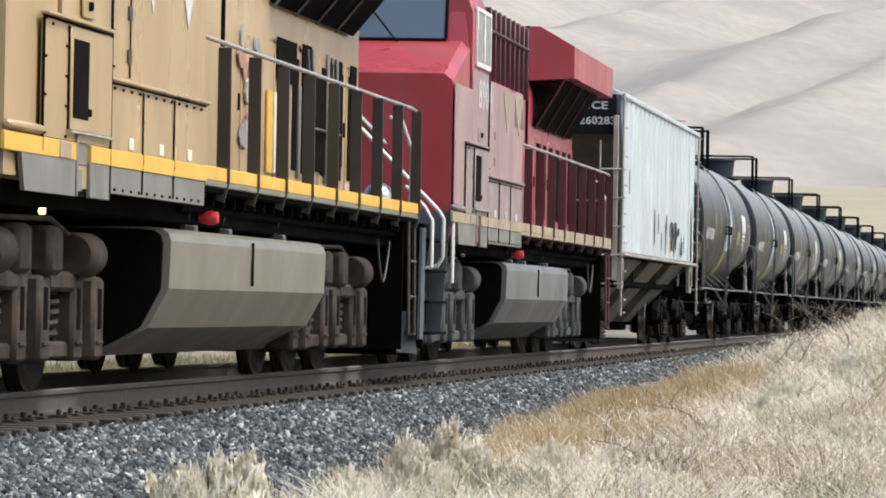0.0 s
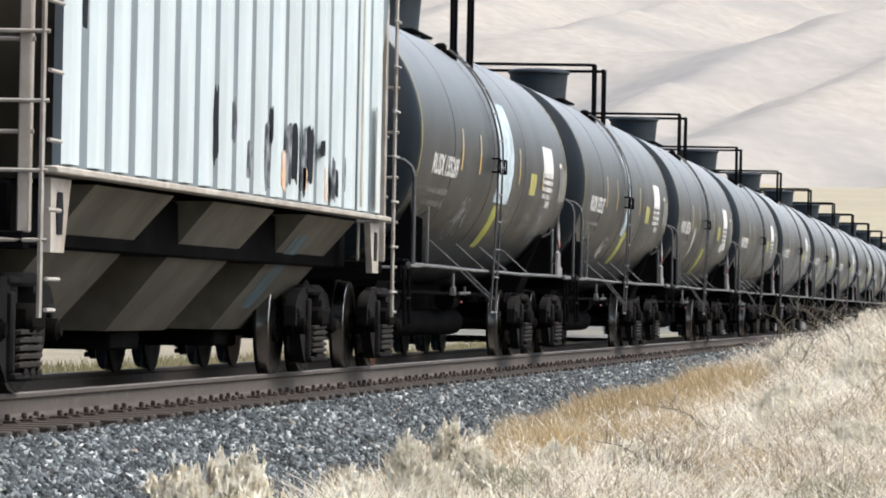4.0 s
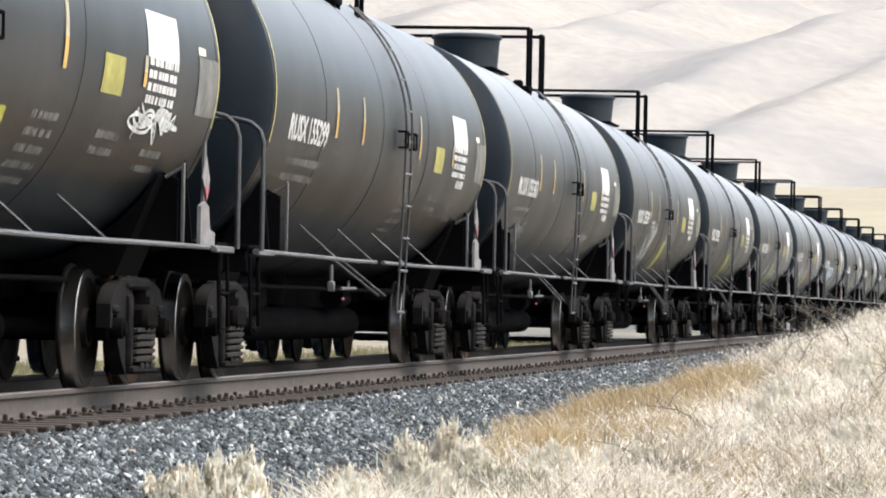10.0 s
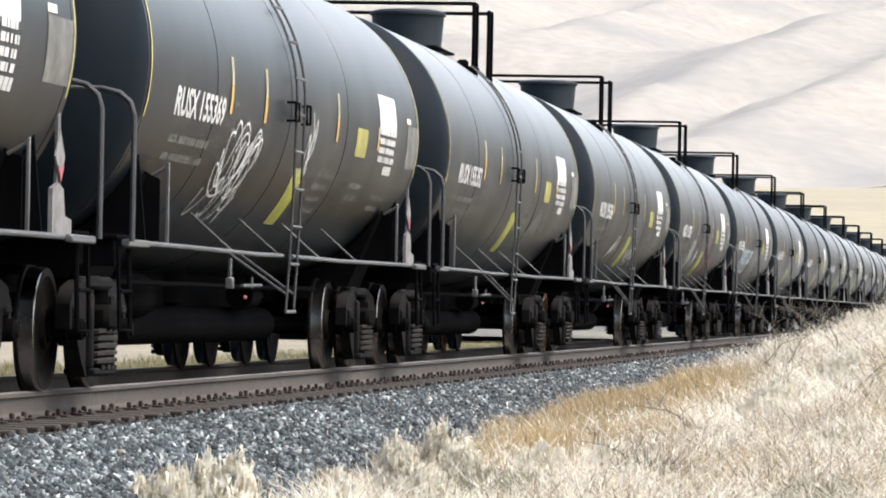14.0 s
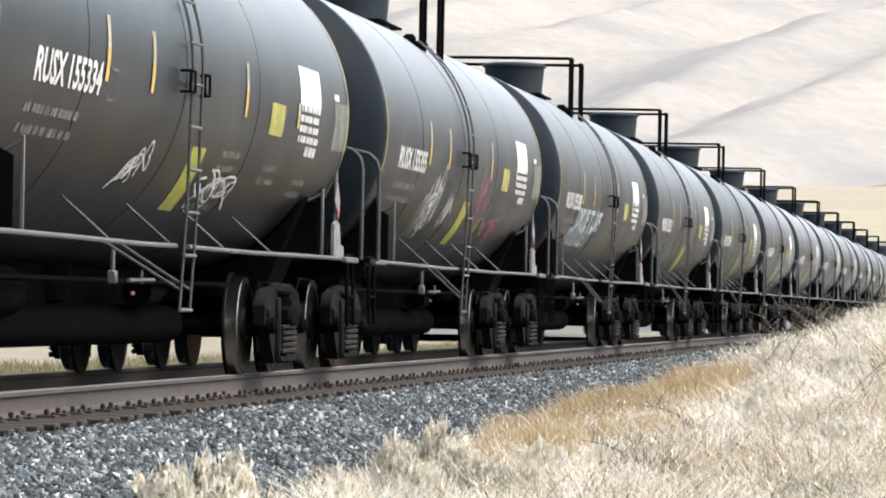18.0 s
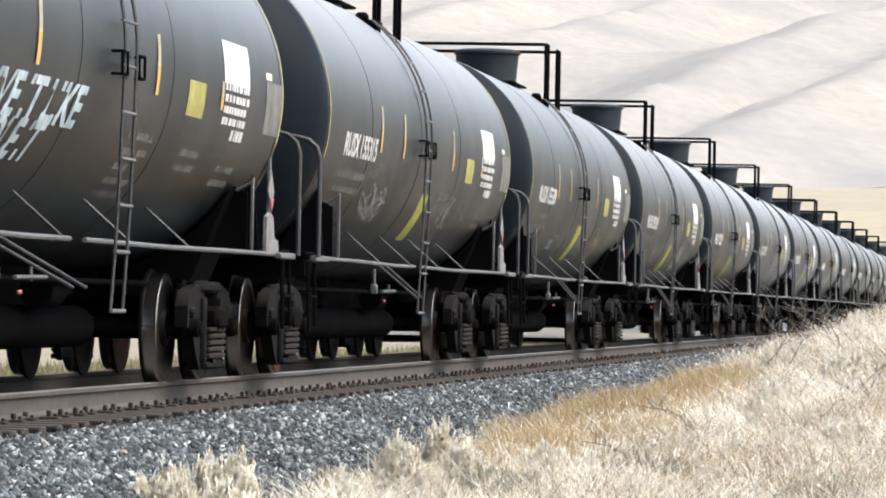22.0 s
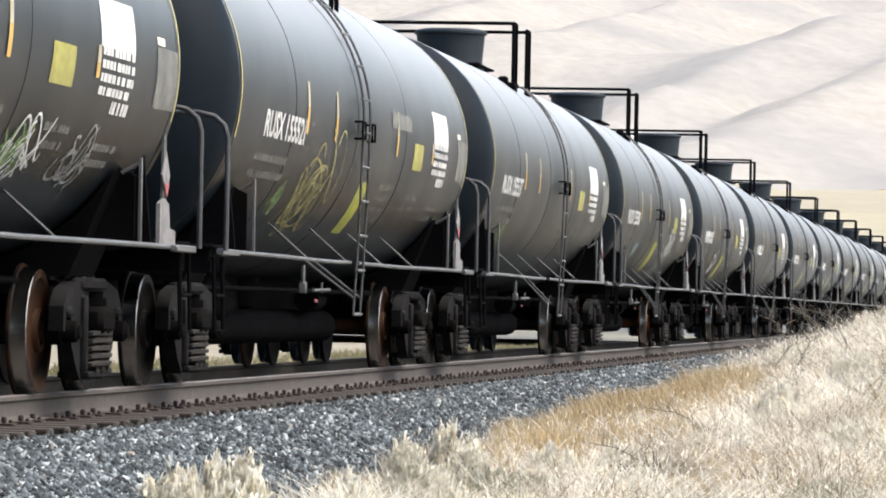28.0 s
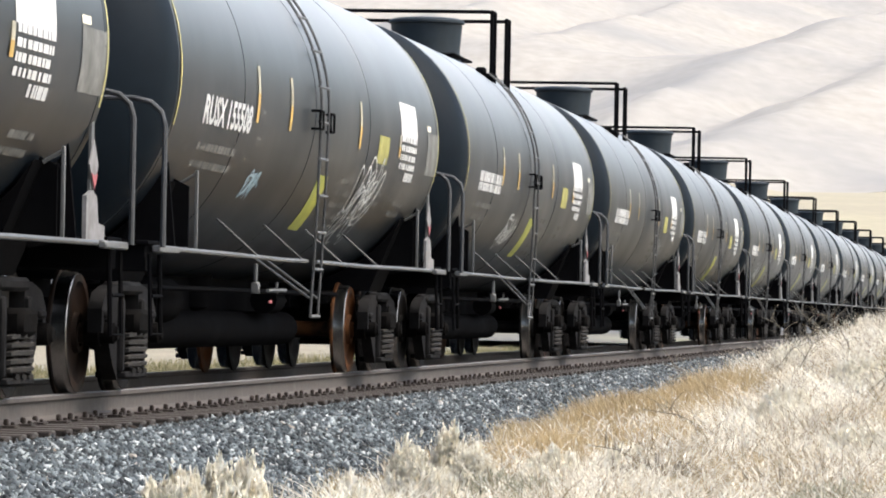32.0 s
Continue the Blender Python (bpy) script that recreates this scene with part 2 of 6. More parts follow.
TIE = material("tie_wood", (0.016, 0.012, 0.010), 0.9, grain=0.35, scale=9, bump=0.5, dirt=(0.03, 0.023, 0.019), dirt_amount=0.5, stretch=(0.3, 2, 2))
SPIKE = material("rusted_steel", (0.02, 0.013, 0.01), 0.85, grain=0.3, scale=25, bump=0.3)

# ---- ground, hills, track ----
XC = -7.88  # centre line of the track
NEAR_RAIL, FAR_RAIL = XC + 0.755, XC - 0.755


def smooth01(a):
    a = min(max(a, 0.0), 1.0)
    return a * a * (3 - 2 * a)


def bank(x, y):
    """Height of the natural ground."""
    if x > XC:
        side = min(max((x + 4.95) / 3.2, 0.0), 1.56) - 1.9 * smooth01((x - 0.8) / 7.0)
        rise = smooth01((y - 26) / 36.0)
        h = -0.86 + side * rise * 1.12 + 0.10 * smooth01((x + 5.4) / 1.5)
        h += 0.07 * noise.noise((x * 0.8, y * 0.35, 3.0)) + 0.03 * noise.noise((x * 2.5, y * 1.5, 9.0))
    else:
        h = -0.75 - 0.5 * smooth01((XC - 3 - x) / 12.0) + 0.06 * noise.noise((x * 0.3, y * 0.3, 5.0))
    far = math.hypot(x + 4, y - 40)
    return h * (1 - smooth01((far - 150) / 250.0)) + -2.5 * smooth01((far - 150) / 250.0)


def spaced(lo, hi, fine_lo, fine_hi, step, grow=1.25):
    v = [fine_lo + i * step for i in range(int((fine_hi - fine_lo) / step) + 1)]
    s, a = step, v[-1]
    while a < hi:
        s *= grow
        a = min(a + s, hi)
        v.append(a)
    s, a = step, v[0]
    while a > lo:
        s *= grow
        a = max(a - s, lo)
        v.insert(0, a)
    return v


def sheet(xs, ys, height):
    m = Mesh()
    m.v = [(x, y, height(x, y)) for y in ys for x in xs]
    n = len(xs)
    m.f = [(j * n + i, j * n + i + 1, (j + 1) * n + i + 1, (j + 1) * n + i) for j in range(len(ys) - 1) for i in range(n - 1)]
    return m


DIRT = material("dry_soil_and_litter", (0.2, 0.172, 0.12), 0.95, grain=0.4, scale=6, bump=0.6, dirt=(0.145, 0.122, 0.08), dirt_amount=0.7, dirt_scale=0.35)
ground = part("ground", sheet(spaced(-3500, 3500, -20, 6, 0.4), spaced(-300, 4800, 14, 130, 0.7), bank), DIRT)
PLAIN = material("dry_grass_plain", (0.36, 0.345, 0.31), 0.95, grain=0.25, scale=1.5, dirt=(0.26, 0.245, 0.21), dirt_amount=0.6, dirt_scale=0.12, spec=0.1)
ground.data.materials.append(PLAIN)
for p in ground.data.polygons:
    px, py, _ = p.center
    p.material_index = 0 if px < 2.5 and 10 < py < 128 or px < XC - 2 and py < 420 else 1
tagged(ground, "pale dry grassland soil with straw litter", "ground", kind="structure")

# hills: long pale spurs that come down from a high ridge behind a gently rising valley floor
HILL = material("dry_grass_hillside", (0.275, 0.255, 0.228), 0.95, grain=0.1, scale=0.16, dirt=(0.2, 0.196, 0.194), dirt_amount=0.7, dirt_scale=0.011, spec=0.1, stretch=(1, 0.45, 1.2))
FIELD = material("yellow_valley_grass", (0.28, 0.25, 0.18), 0.95, grain=0.12, scale=0.3, dirt=(0.23, 0.208, 0.17), dirt_amount=0.6, dirt_scale=0.01, spec=0.1)
SCRUB = material("grey_sage_flat", (0.10, 0.101, 0.106), 0.95, grain=0.3, scale=0.12, dirt=(0.19, 0.175, 0.12), dirt_amount=0.9, dirt_scale=0.03, spec=0.1)
# crest lines of the spurs: points x, y, z
SPURS = [
    [(-131, 1450, 61), (-124, 1590, 77), (-111, 1750, 97), (-99, 1850, 109), (-80, 2050, 132), (-61, 2250, 150), (24, 2700, 204)],
    [(-90, 1200, 41), (-80, 1350, 56), (-73, 1430, 64), (-60, 1530, 77), (-49, 1600, 87), (18, 2000, 137), (200, 2600, 190)],
    [(-219, 1750, 87), (-210, 1900, 109), (-206, 2000, 120), (-203, 2150, 135), (-197, 2300, 149), (-172, 2700, 192)],
    [(-273, 1700, 86), (-273, 2200, 145), (-269, 2700, 198), (-200, 3200, 250)],
    [(-420, 1500, 75), (-450, 2000, 140), (-470, 2600, 200)],
    [(60, 1300, 45), (130, 1700, 100), (260, 2300, 180)],
    [(250, 1250, 50), (380, 1700, 120), (520, 2300, 190)],
    [(-640, 1400, 70), (-700, 2000, 150), (-760, 2600, 220)],
]


def valley(y):
    rows = [(300, -1.3), (560, 3.0), (700, 10), (820, 17), (1200, 34), (1600, 56), (2200, 100), (2800, 160), (3300, 260)]
    for (a, p), (b, q) in zip(rows, rows[1:]):
        if y <= b:
            return p + (q - p) * max(y - a, 0) / (b - a)
    return rows[-1][1]


def hill_height(x, y):
    base = valley(y)
    h = base + 1.5 * noise.noise((x * 0.01, y * 0.006, 4.0)) * min(max((y - 700) / 300, 0), 1)
    if y < 1150:
        return h
    best = h
    for line in SPURS:
        for a, b in zip(line, line[1:]):
            dx, dy = b[0] - a[0], b[1] - a[1]
            t = min(max(((x - a[0]) * dx + (y - a[1]) * dy) / (dx * dx + dy * dy), 0), 1)
            px, py, pz = a[0] + dx * t, a[1] + dy * t, a[2] + (b[2] - a[2]) * t
            d = math.hypot(x - px, (y - py) * 0.55)
            c = pz - 0.42 * (math.sqrt(d * d + 12) - 3.5) * (0.8 + 0.4 * noise.noise((x * 0.006, y * 0.004, 6.0)))
            k = 2.5
            best = max(best, c) + math.log(1 + math.exp(-abs(best - c) / k)) * k * 0.7
    return best + 2.4 * noise.noise((x * 0.03, y * 0.014, 2.0)) + 0.9 * noise.noise((x * 0.09, y * 0.03, 5.0))


def far_sheet(y0, y1, step, x0, x1, xstep):
    xs = [x0 + xstep * i for i in range(int((x1 - x0) / xstep) + 1)]
    n = max(int((y1 - y0) / step), 1)
    return sheet(xs, [y0 + (y1 - y0) * i / n for i in range(n + 1)], hill_height)


hills = part("hills", far_sheet(1150, 3300, 13, -760, 480, 6), HILL, smooth=180)
tagged(hills, "pale bare grassy hills with soft ridges", "hills", kind="structure")
field = part("valley_field", far_sheet(730, 1150, 14, -900, 620, 20), FIELD, smooth=180)
tagged(field, "yellowish dry grass valley floor", "field", kind="structure")
flat = part("sage_flat", far_sheet(300, 730, 10, -900, 620, 20), SCRUB, smooth=180)
tagged(flat, "grey-blue sagebrush flat", "scrubland", kind="structure")

# rail: one profile run along the line
RAIL_TOP = [(-0.037, -0.008), (-0.03, 0.0), (0.03, 0.0), (0.037, -0.008)]
RAIL = [(0.037, -0.008), (0.037, -0.036), (0.012, -0.052), (0.009, -0.10), (0.012, -0.15), (0.03, -0.162), (0.076, -0.174), (0.076, -0.186),
        (-0.076, -0.186), (-0.076, -0.174), (-0.03, -0.162), (-0.012, -0.15), (-0.009, -0.10), (-0.012, -0.052), (-0.037, -0.036), (-0.037, -0.008)]
RY = [-40, 10, 60, 110, 200, 400, 900]
for rx in (NEAR_RAIL, FAR_RAIL):
    rail = part("rail", Mesh().loft([[(a, y, b) for a, b in RAIL] for y in RY], closed=False, caps=False), RAILSIDE, at=(rx, 0, 0), smooth=30)
    tagged(rail, "brown rusted steel rail with a worn bright head", "rail", "rails", "structure")
    part("rail_head", Mesh().loft([[(a, y, b) for a, b in RAIL_TOP] for y in RY], closed=False, caps=False), RAILTOP, rail, "bright worn running surface")

# ballast bed: shoulder and slope on both sides
BED = [(-3.55, -1.1), (-1.75, -0.27), (-0.6, -0.27), (0.6, -0.27), (1.28, -0.275), (1.5, -0.255), (1.75, -0.265), (1.95, -0.31), (2.95, -0.86), (3.2, -1.0)]
BALLAST = material("crushed_grey_stone", (0.022, 0.025, 0.028), 0.9, grain=0.6, scale=22, bump=1.0, dirt=(0.05, 0.053, 0.056), dirt_amount=0.5, dirt_scale=14)
bed = part("ballast_bed", Mesh().loft([[(XC + a, y, b) for a, b in BED] for y in RY], closed=False, caps=False), BALLAST)
tagged(bed, "bed of crushed blue-grey railway ballast", "ballast", kind="structure")

# ---- tank car ----
TANK_R, TANK_Z, HALF = 1.53, 2.46, 7.72


def on_tank(y, deg, off=0.004):
    a, r = radians(deg), TANK_R + off
    return (r * math.cos(a), y, TANK_Z + r * math.sin(a))


def decal(y0, y1, a0, a1, off=0.004, slant=0.0, nu=2, nv=6):
    """A patch laid on the shell, from y0 to y1 and from angle a0 to a1; slant moves the top along."""
    m = Mesh()
    pts = []
    for j in range(nv + 1):
        for i in range(nu + 1):
            w = j / nv
            pts.append(on_tank(y0 + (y1 - y0) * i / nu + slant * w, a0 + (a1 - a0) * w, off))
    n = nu + 1
    return m.add(pts, [(j * n + i, j * n + i + 1, (j + 1) * n + i + 1, (j + 1) * n + i) for j in range(nv) for i in range(nu)])


def shell_text(text, y, deg, height, width, slant=0.0):
    """Letters bent round the shell; lower edge at angle deg."""
    vs, fs = lettering(text, 1.0, 1.0, 0.032)
    w = max(v[0] for v in vs)
    h = max(v[1] for v in vs)
    pts = [on_tank(y + u / w * width + slant * v / h * height, deg + math.degrees(v / h * height / TANK_R), 0.005) for u, v in vs]
    return Mesh().add(pts, fs)


def frame_decal(y0, y1, a0, a1, w=0.02):
    m = Mesh()
    da = math.degrees(w / TANK_R)
    for q in ((y0, y1, a0, a0 + da), (y0, y1, a1 - da, a1), (y0, y0 + w, a0, a1), (y1 - w, y1, a0, a1)):
        d = decal(*q, nu=1, nv=2)
        m.add(d.v, d.f)
    return m


def bars(y, deg, width, height, rng, rows=1, gap=1.6):
    """Unreadable small lettering, as rows of short bars."""
    m = Mesh()
    for r in range(rows):
        a = deg - math.degrees(r * height * gap / TANK_R)
        u = 0.0
        while u < width - 0.05:
            w = min(rng.uniform(0.05, 0.16), width - u)
            m2 = decal(y + u, y + u + w, a, a + math.degrees(height / TANK_R), nu=1, nv=1)
            m.add(m2.v, m2.f)
            u += w + rng.choice((0.022, 0.022, 0.06))
    return m


def scrawl(y, deg, width, height, strokes, rng, line=0.02):
    """A loose spray-paint scrawl as thin bands on the shell."""
    m = Mesh()
    for s in range(strokes):
        a = rng.uniform(0, 6.28)
        cy, cz = rng.uniform(0.15, 0.85) * width, rng.uniform(0.2, 0.8) * height
        ry, rz = rng.uniform(0.12, 0.3) * width, rng.uniform(0.2, 0.5) * height
        k, turn = rng.uniform(0.7, 2.2), rng.uniform(2.5, 6.5)
        pts = []
        for i in range(22):
            t = i / 21
            b = a + turn * t
            pts.append((cy + ry * math.cos(b) + 0.35 * cz, cz + rz * math.sin(b * k)))
        left, right = [], []
        for i, p in enumerate(pts):
            q, o = pts[min(i + 1, 21)], pts[max(i - 1, 0)]
            d = math.hypot(q[0] - o[0], q[1] - o[1]) or 1
            nx, nz = -(q[1] - o[1]) / d * line, (q[0] - o[0]) / d * line
            left.append((p[0] + nx, p[1] + nz))
            right.append((p[0] - nx, p[1] - nz))
        n = len(m.v)
        for l, r in zip(left, right):
            for u, v in (l, r):
                m.v.append(on_tank(y + u, deg + math.degrees(v / TANK_R), 0.0055 + 0.0004 * s))
        m.f += [(n + 2 * i, n + 2 * i + 1, n + 2 * i + 3, n + 2 * i + 2) for i in range(21)]
    return m


def wheelset_mesh():
    m = Mesh().rod((-1.05, 0, 0), (1.05, 0, 0), 0.08, 12)
    for sx in (1, -1):
        prof = [(0.10, 0.60), (0.12, 0.70), (0.14, 0.715), (0.30, 0.735), (0.375, 0.70), (0.40, 0.69), (0.485, 0.69), (0.488, 0.70), (0.485, 0.715), (0.462, 0.722), (0.455, 0.77),
                (0.452, 0.828), (0.445, 0.835), (0.385, 0.835), (0.375, 0.825), (0.31, 0.79), (0.16, 0.81), (0.15, 0.85), (0.10, 0.85)]
        m.spin([(r, s * sx) for r, s in prof], 40, "x")
    me = m.mesh("wheelset", WHEEL)
    me.materials.append(TREAD)
    for p in me.polygons:
        rs = [math.hypot(me.vertices[i].co.y, me.vertices[i].co.z) for i in p.vertices]
        if min(rs) > 0.44 and max(rs) < 0.47 or (min(rs) > 0.376 and max(rs) < 0.4455):
            p.material_index = 1 if min(rs) > 0.44 else 0
    return me


WHEELSET = wheelset_mesh()


PLATEGREY = material("pale_grey_plate", (0.16, 0.155, 0.157), 0.55, grain=0.25, scale=12, dirt=(0.09, 0.08, 0.08), dirt_amount=0.6, dirt_scale=5)
DULLRED = material("faded_red_marking", (0.27, 0.07, 0.08), 0.6, grain=0.2, scale=12)
CASTING = material("dusty_side_frame", (0.0065, 0.0063, 0.0067), 0.75, grain=0.3, scale=14, bump=0.2, spec=0.06, dirt=(0.021, 0.0198, 0.0198), dirt_amount=0.55, dirt_scale=3)
STRUT = material("thin_strut_paint", (0.028, 0.029, 0.031), 0.6, grain=0.2, scale=12)


def make_truck(parent, y, label="grimy black two-axle freight truck"):
    """A three-piece freight truck with two wheelsets, centred at y."""
    truck = part("truck", Mesh().box((0, 0, 0.60), (1.9, 0.36, 0.24), bevel=0.03).box((0, 0, 0.78), (0.5, 0.5, 0.12), bevel=0.02), GRIME, parent, label, at=(0, y, 0))
    for sx in (1, -1):
        x = 0.99 * sx
        m = Mesh()
        m.plate([(-1.06, 0.64), (-1.06, 0.46), (-0.99, 0.46), (-0.97, 0.56), (-0.80, 0.56), (-0.76, 0.36), (-0.62, 0.22), (-0.44, 0.10), (0.44, 0.10), (0.62, 0.22), (0.76, 0.36), (0.80, 0.56), (0.97, 0.56),
                 (0.99, 0.46), (1.06, 0.46), (1.06, 0.64), (0.92, 0.76), (0.60, 0.82), (0.36, 0.82), (0.36, 0.20), (-0.36, 0.20), (-0.36, 0.82), (-0.60, 0.82), (-0.92, 0.76)], 0.11, "x", x)
        m.box((x, 0, 0.80), (0.15, 0.95, 0.10), bevel=0.03)
        for sy in (-0.41, 0.41):
            m.box((x + 0.02 * sx, sy, 0.44), (0.16, 0.09, 0.56), bevel=0.02)
            m.box((x + 0.01 * sx, sy * 2.17, 0.60), (0.14, 0.2, 0.07), bevel=0.02)
        m.box((x, 0, 0.14), (0.24, 0.84, 0.05), bevel=0.01)
        part("side_frame", m, CASTING, truck, "grimy cast-steel side frame")
        for sy in (-0.21, 0.0, 0.21):
            coil = Mesh().pipe([(x + 0.06 * sx + 0.085 * math.cos(a), sy + 0.085 * math.sin(a), 0.17 + 0.28 * i / 30) for i, a in ((i, i * 1.05) for i in range(31))], 0.021, 5)
            part("coil_spring", coil, SPRING, truck)
        part("bolster_end", Mesh().box((x + 0.06 * sx, 0, 0.54), (0.24, 0.5, 0.2), bevel=0.04), GRIME, truck)
        for sy in (-0.889, 0.889):
            part("bearing_cap", Mesh().spin([(0.0, 0.15), (0.05, 0.15), (0.06, 0.13), (0.08, 0.12), (0.085, 0.02), (0.1, 0.01), (0.1, -0.1)] if sx > 0 else
                                            [(0.0, -0.15), (0.05, -0.15), (0.06, -0.13), (0.08, -0.12), (0.085, -0.02), (0.1, -0.01), (0.1, 0.1)], 14, "x", (x, sy, 0.457)), GRIME, truck)
        part("brake_beam", Mesh().rod((-0.8 * sx, 0.46 * sx, 0.40), (0.8 * sx, 0.46 * sx, 0.40), 0.045, 8), GRIME, truck)
    for sy in (-0.889, 0.889):
        part("wheelset", WHEELSET, None, truck, "steel axle and wheels with polished treads", at=(0, sy, 0.457))
    return truck


SPRING = material("spring_steel", (0.014, 0.0128, 0.012), 0.55, 0.2, grain=0.3, scale=20, dirt=(0.03, 0.024, 0.02), dirt_amount=0.5, dirt_scale=6)


def coupler(parent, y, sy, z=0.88):
    m = Mesh().box((0, y - 0.35 * sy, z), (0.2, 0.7, 0.2), bevel=0.03).box((0.06, y - 0.05 * sy, z), (0.3, 0.24, 0.27), bevel=0.06)
    m.box((-0.14, y + 0.02 * sy, z), (0.1, 0.2, 0.25), bevel=0.03)
    part("coupler", m, GRIME, parent, "cast-steel knuckle coupler")
    hose = [(0.3, y - 0.5 * sy, z - 0.1), (0.33, y - 0.3 * sy, z - 0.25), (0.3, y - 0.05 * sy, z - 0.42), (0.24, y + 0.05 * sy, z - 0.45)]
    part("air_hose", Mesh().pipe(hose, 0.03, 8), GRIME, parent, "black rubber air hose")


def make_tank_car():
    car = thing("tank_car", "dusty black tank car with white stencils and yellow strips", "tank car", "tank cars of the train")
    head = [(TANK_R * math.cos(a), HALF + 0.72 * math.sin(a)) for a in (radians(90 - 9 * i) for i in range(11))]
    prof = [(TANK_R, -HALF + i * 2 * HALF / 14) for i in range(15)]
    shell = part("tank_shell", Mesh().spin(prof, 72, "y", (0, 0, TANK_Z)), TANK, car, "black cylindrical tank shell, dust and sheen painted on top")
    part("tank_head", Mesh().spin([(r, s) for r, s in head[::-1]], 72, "y", (0, 0, TANK_Z)), TANKHEAD, car, "dark blue-black rounded tank end")
    part("tank_head", Mesh().spin([(r, -s) for r, s in head], 72, "y", (0, 0, TANK_Z)), TANKHEAD, car, "dark blue-black rounded tank end")
    for y, w in ((-7.6, 0.05), (-4.75, 0.014), (-0.95, 0.02), (2.5, 0.02), (7.6, 0.05)):
        ring = [(TANK_R - 0.01, y - w), (TANK_R + 0.004, y - w * 0.7), (TANK_R + 0.004, y + w * 0.7), (TANK_R - 0.01, y + w)]
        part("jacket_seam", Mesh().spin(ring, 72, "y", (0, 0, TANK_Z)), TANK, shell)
    # reflective strips and stencils on both sides: the far side repeats the near one
    for turn in (0, 180):
        def put(name, m, mat, label=""):
            ob = part(name, m, mat, shell, label)
            if turn:
                ob.matrix_local = pose(0, 0, 0, 0, 0, 180)
            return ob
        for y in (-7.68, 7.60):
            put("edge_strip", decal(y + 0.02, y + 0.06, -16, 42, 0.010, nu=1, nv=14), YELLOW, "yellow reflective edge strip")
        # pale upper half paints the sky glare on each amber strip
        for y, low, mid, high in ((-4.12, -9.5, -0.5, 8), (-2.4, -9.5, -1.5, 7.6), (1.8, -9.5, -1.5, 7.4), (4.6, -9.0, -5.0, -0.5)):
            strip = put("reflective_strip", decal(y, y + 0.11, low, mid, 0.008), AMBER, "amber reflective strip, with painted sky glare above")
            pale = part("pale_half", decal(y, y + 0.11, mid, high, 0.008), PALETAPE, shell, "upper half of the strip, painted pale for sky glare")
            pale.matrix_local = strip.matrix_local
        put("yellow_placard", decal(3.17, 3.9, -13, -2.6), PLACARD, "olive-yellow warning panel")
        put("white_panel", decal(4.72, 5.95, -0.5, 12.5), WHITE, "bright white blank panel")
        put("grey_panel", decal(6.8, 7.62, -13.2, 3.6), FADED, "faded grey notice panel")
        put("small_panel", decal(6.8, 7.1, 4.2, 6.4), PALETAPE)
        put("lime_stripe", decal(0.16, 0.74, -44, -21.6, slant=-0.2), LIME, "worn lime-yellow stripe")
    # saddles and end sills
    for sy in (-1, 1):
        m = Mesh()
        n = 14
        arc = [((TANK_R + 0.03) * math.sin(radians(a)), TANK_Z - (TANK_R + 0.03) * math.cos(radians(a))) for a in (-58 + 116 * i / n for i in range(n + 1))]
        m.plate([(x, z) for x, z in arc] + [(1.0, 0.86), (-1.0, 0.86)], 0.9, "y", sy * 6.75)
        part("saddle", m, BLACK, car, "black steel saddle under the tank")
        part("saddle_plate", Mesh().plate([(1.1, 1.05), (1.43, 1.12), (1.36, 1.82), (1.22, 1.66), (1.02, 1.2)], 0.04, "y", sy * 7.2), BLACK, car)
        part("stub_sill", Mesh().box((0, sy * 7.3, 0.84), (0.42, 2.7, 0.34), bevel=0.02), BLACK, car, "black stub centre sill")
        part("end_sill", Mesh().box((0, sy * 8.42, 1.02), (2.9, 0.16, 0.2), bevel=0.01), BLACK, car)
        part("end_platform", Mesh().box((0, sy * 8.30, 1.135), (2.96, 0.5, 0.03), bevel=0.005), BLACK, car, "black end running board")
        for sx in (-1, 1):
            part("corner_bracket", Mesh().box((sx * 1.52, sy * 8.05, 1.09), (0.06, 0.8, 0.055), bevel=0.01), DULLSTEEL, car, "grey corner bracket")
            step = Mesh().pipe([(sx * 1.48, sy * 8.5, 1.05), (sx * 1.5, sy * 8.5, 0.46), (sx * 1.5, sy * 8.1, 0.46), (sx * 1.48, sy * 8.1, 1.05)], 0.018, 6)
            step.rod((sx * 1.5, sy * 8.5, 0.74), (sx * 1.5, sy * 8.1, 0.74), 0.016, 6)
            part("stirrup_step", step, BLACK, car, "black stirrup step")
            hoop = [(sx * 1.57, sy * 8.45, 1.1), (sx * 1.57, sy * 8.45, 2.0), (sx * 1.54, sy * 8.45, 2.1), (sx * 1.46, sy * 8.45, 2.17), (sx * 1.33, sy * 8.45, 2.2), (sx * 0.75, sy * 8.42, 2.2), (sx * 0.7, sy * 8.28, 2.2)]
            part("corner_handrail", Mesh().pipe(hoop, 0.021, 8), STRUT, car, "dark pipe corner handrail")
            part("sill_rail", Mesh().pipe([(sx * 1.48, sy * 7.75, 1.1), (sx * 1.49, sy * 5.0, 1.095), (sx * 1.49, sy * 2.5, 1.085), (sx * 1.49, -0.83 + sy * 0.26, 1.09)], 0.020, 8), DULLSTEEL, car, "dull grey side handrail pipe")
            for y in (3.6, 1.2):
                part("rail_bracket", Mesh().rod((sx * 1.1, sy * y, 1.42), (sx * 1.48, sy * y, 1.09), 0.012, 6), STRUT, car)
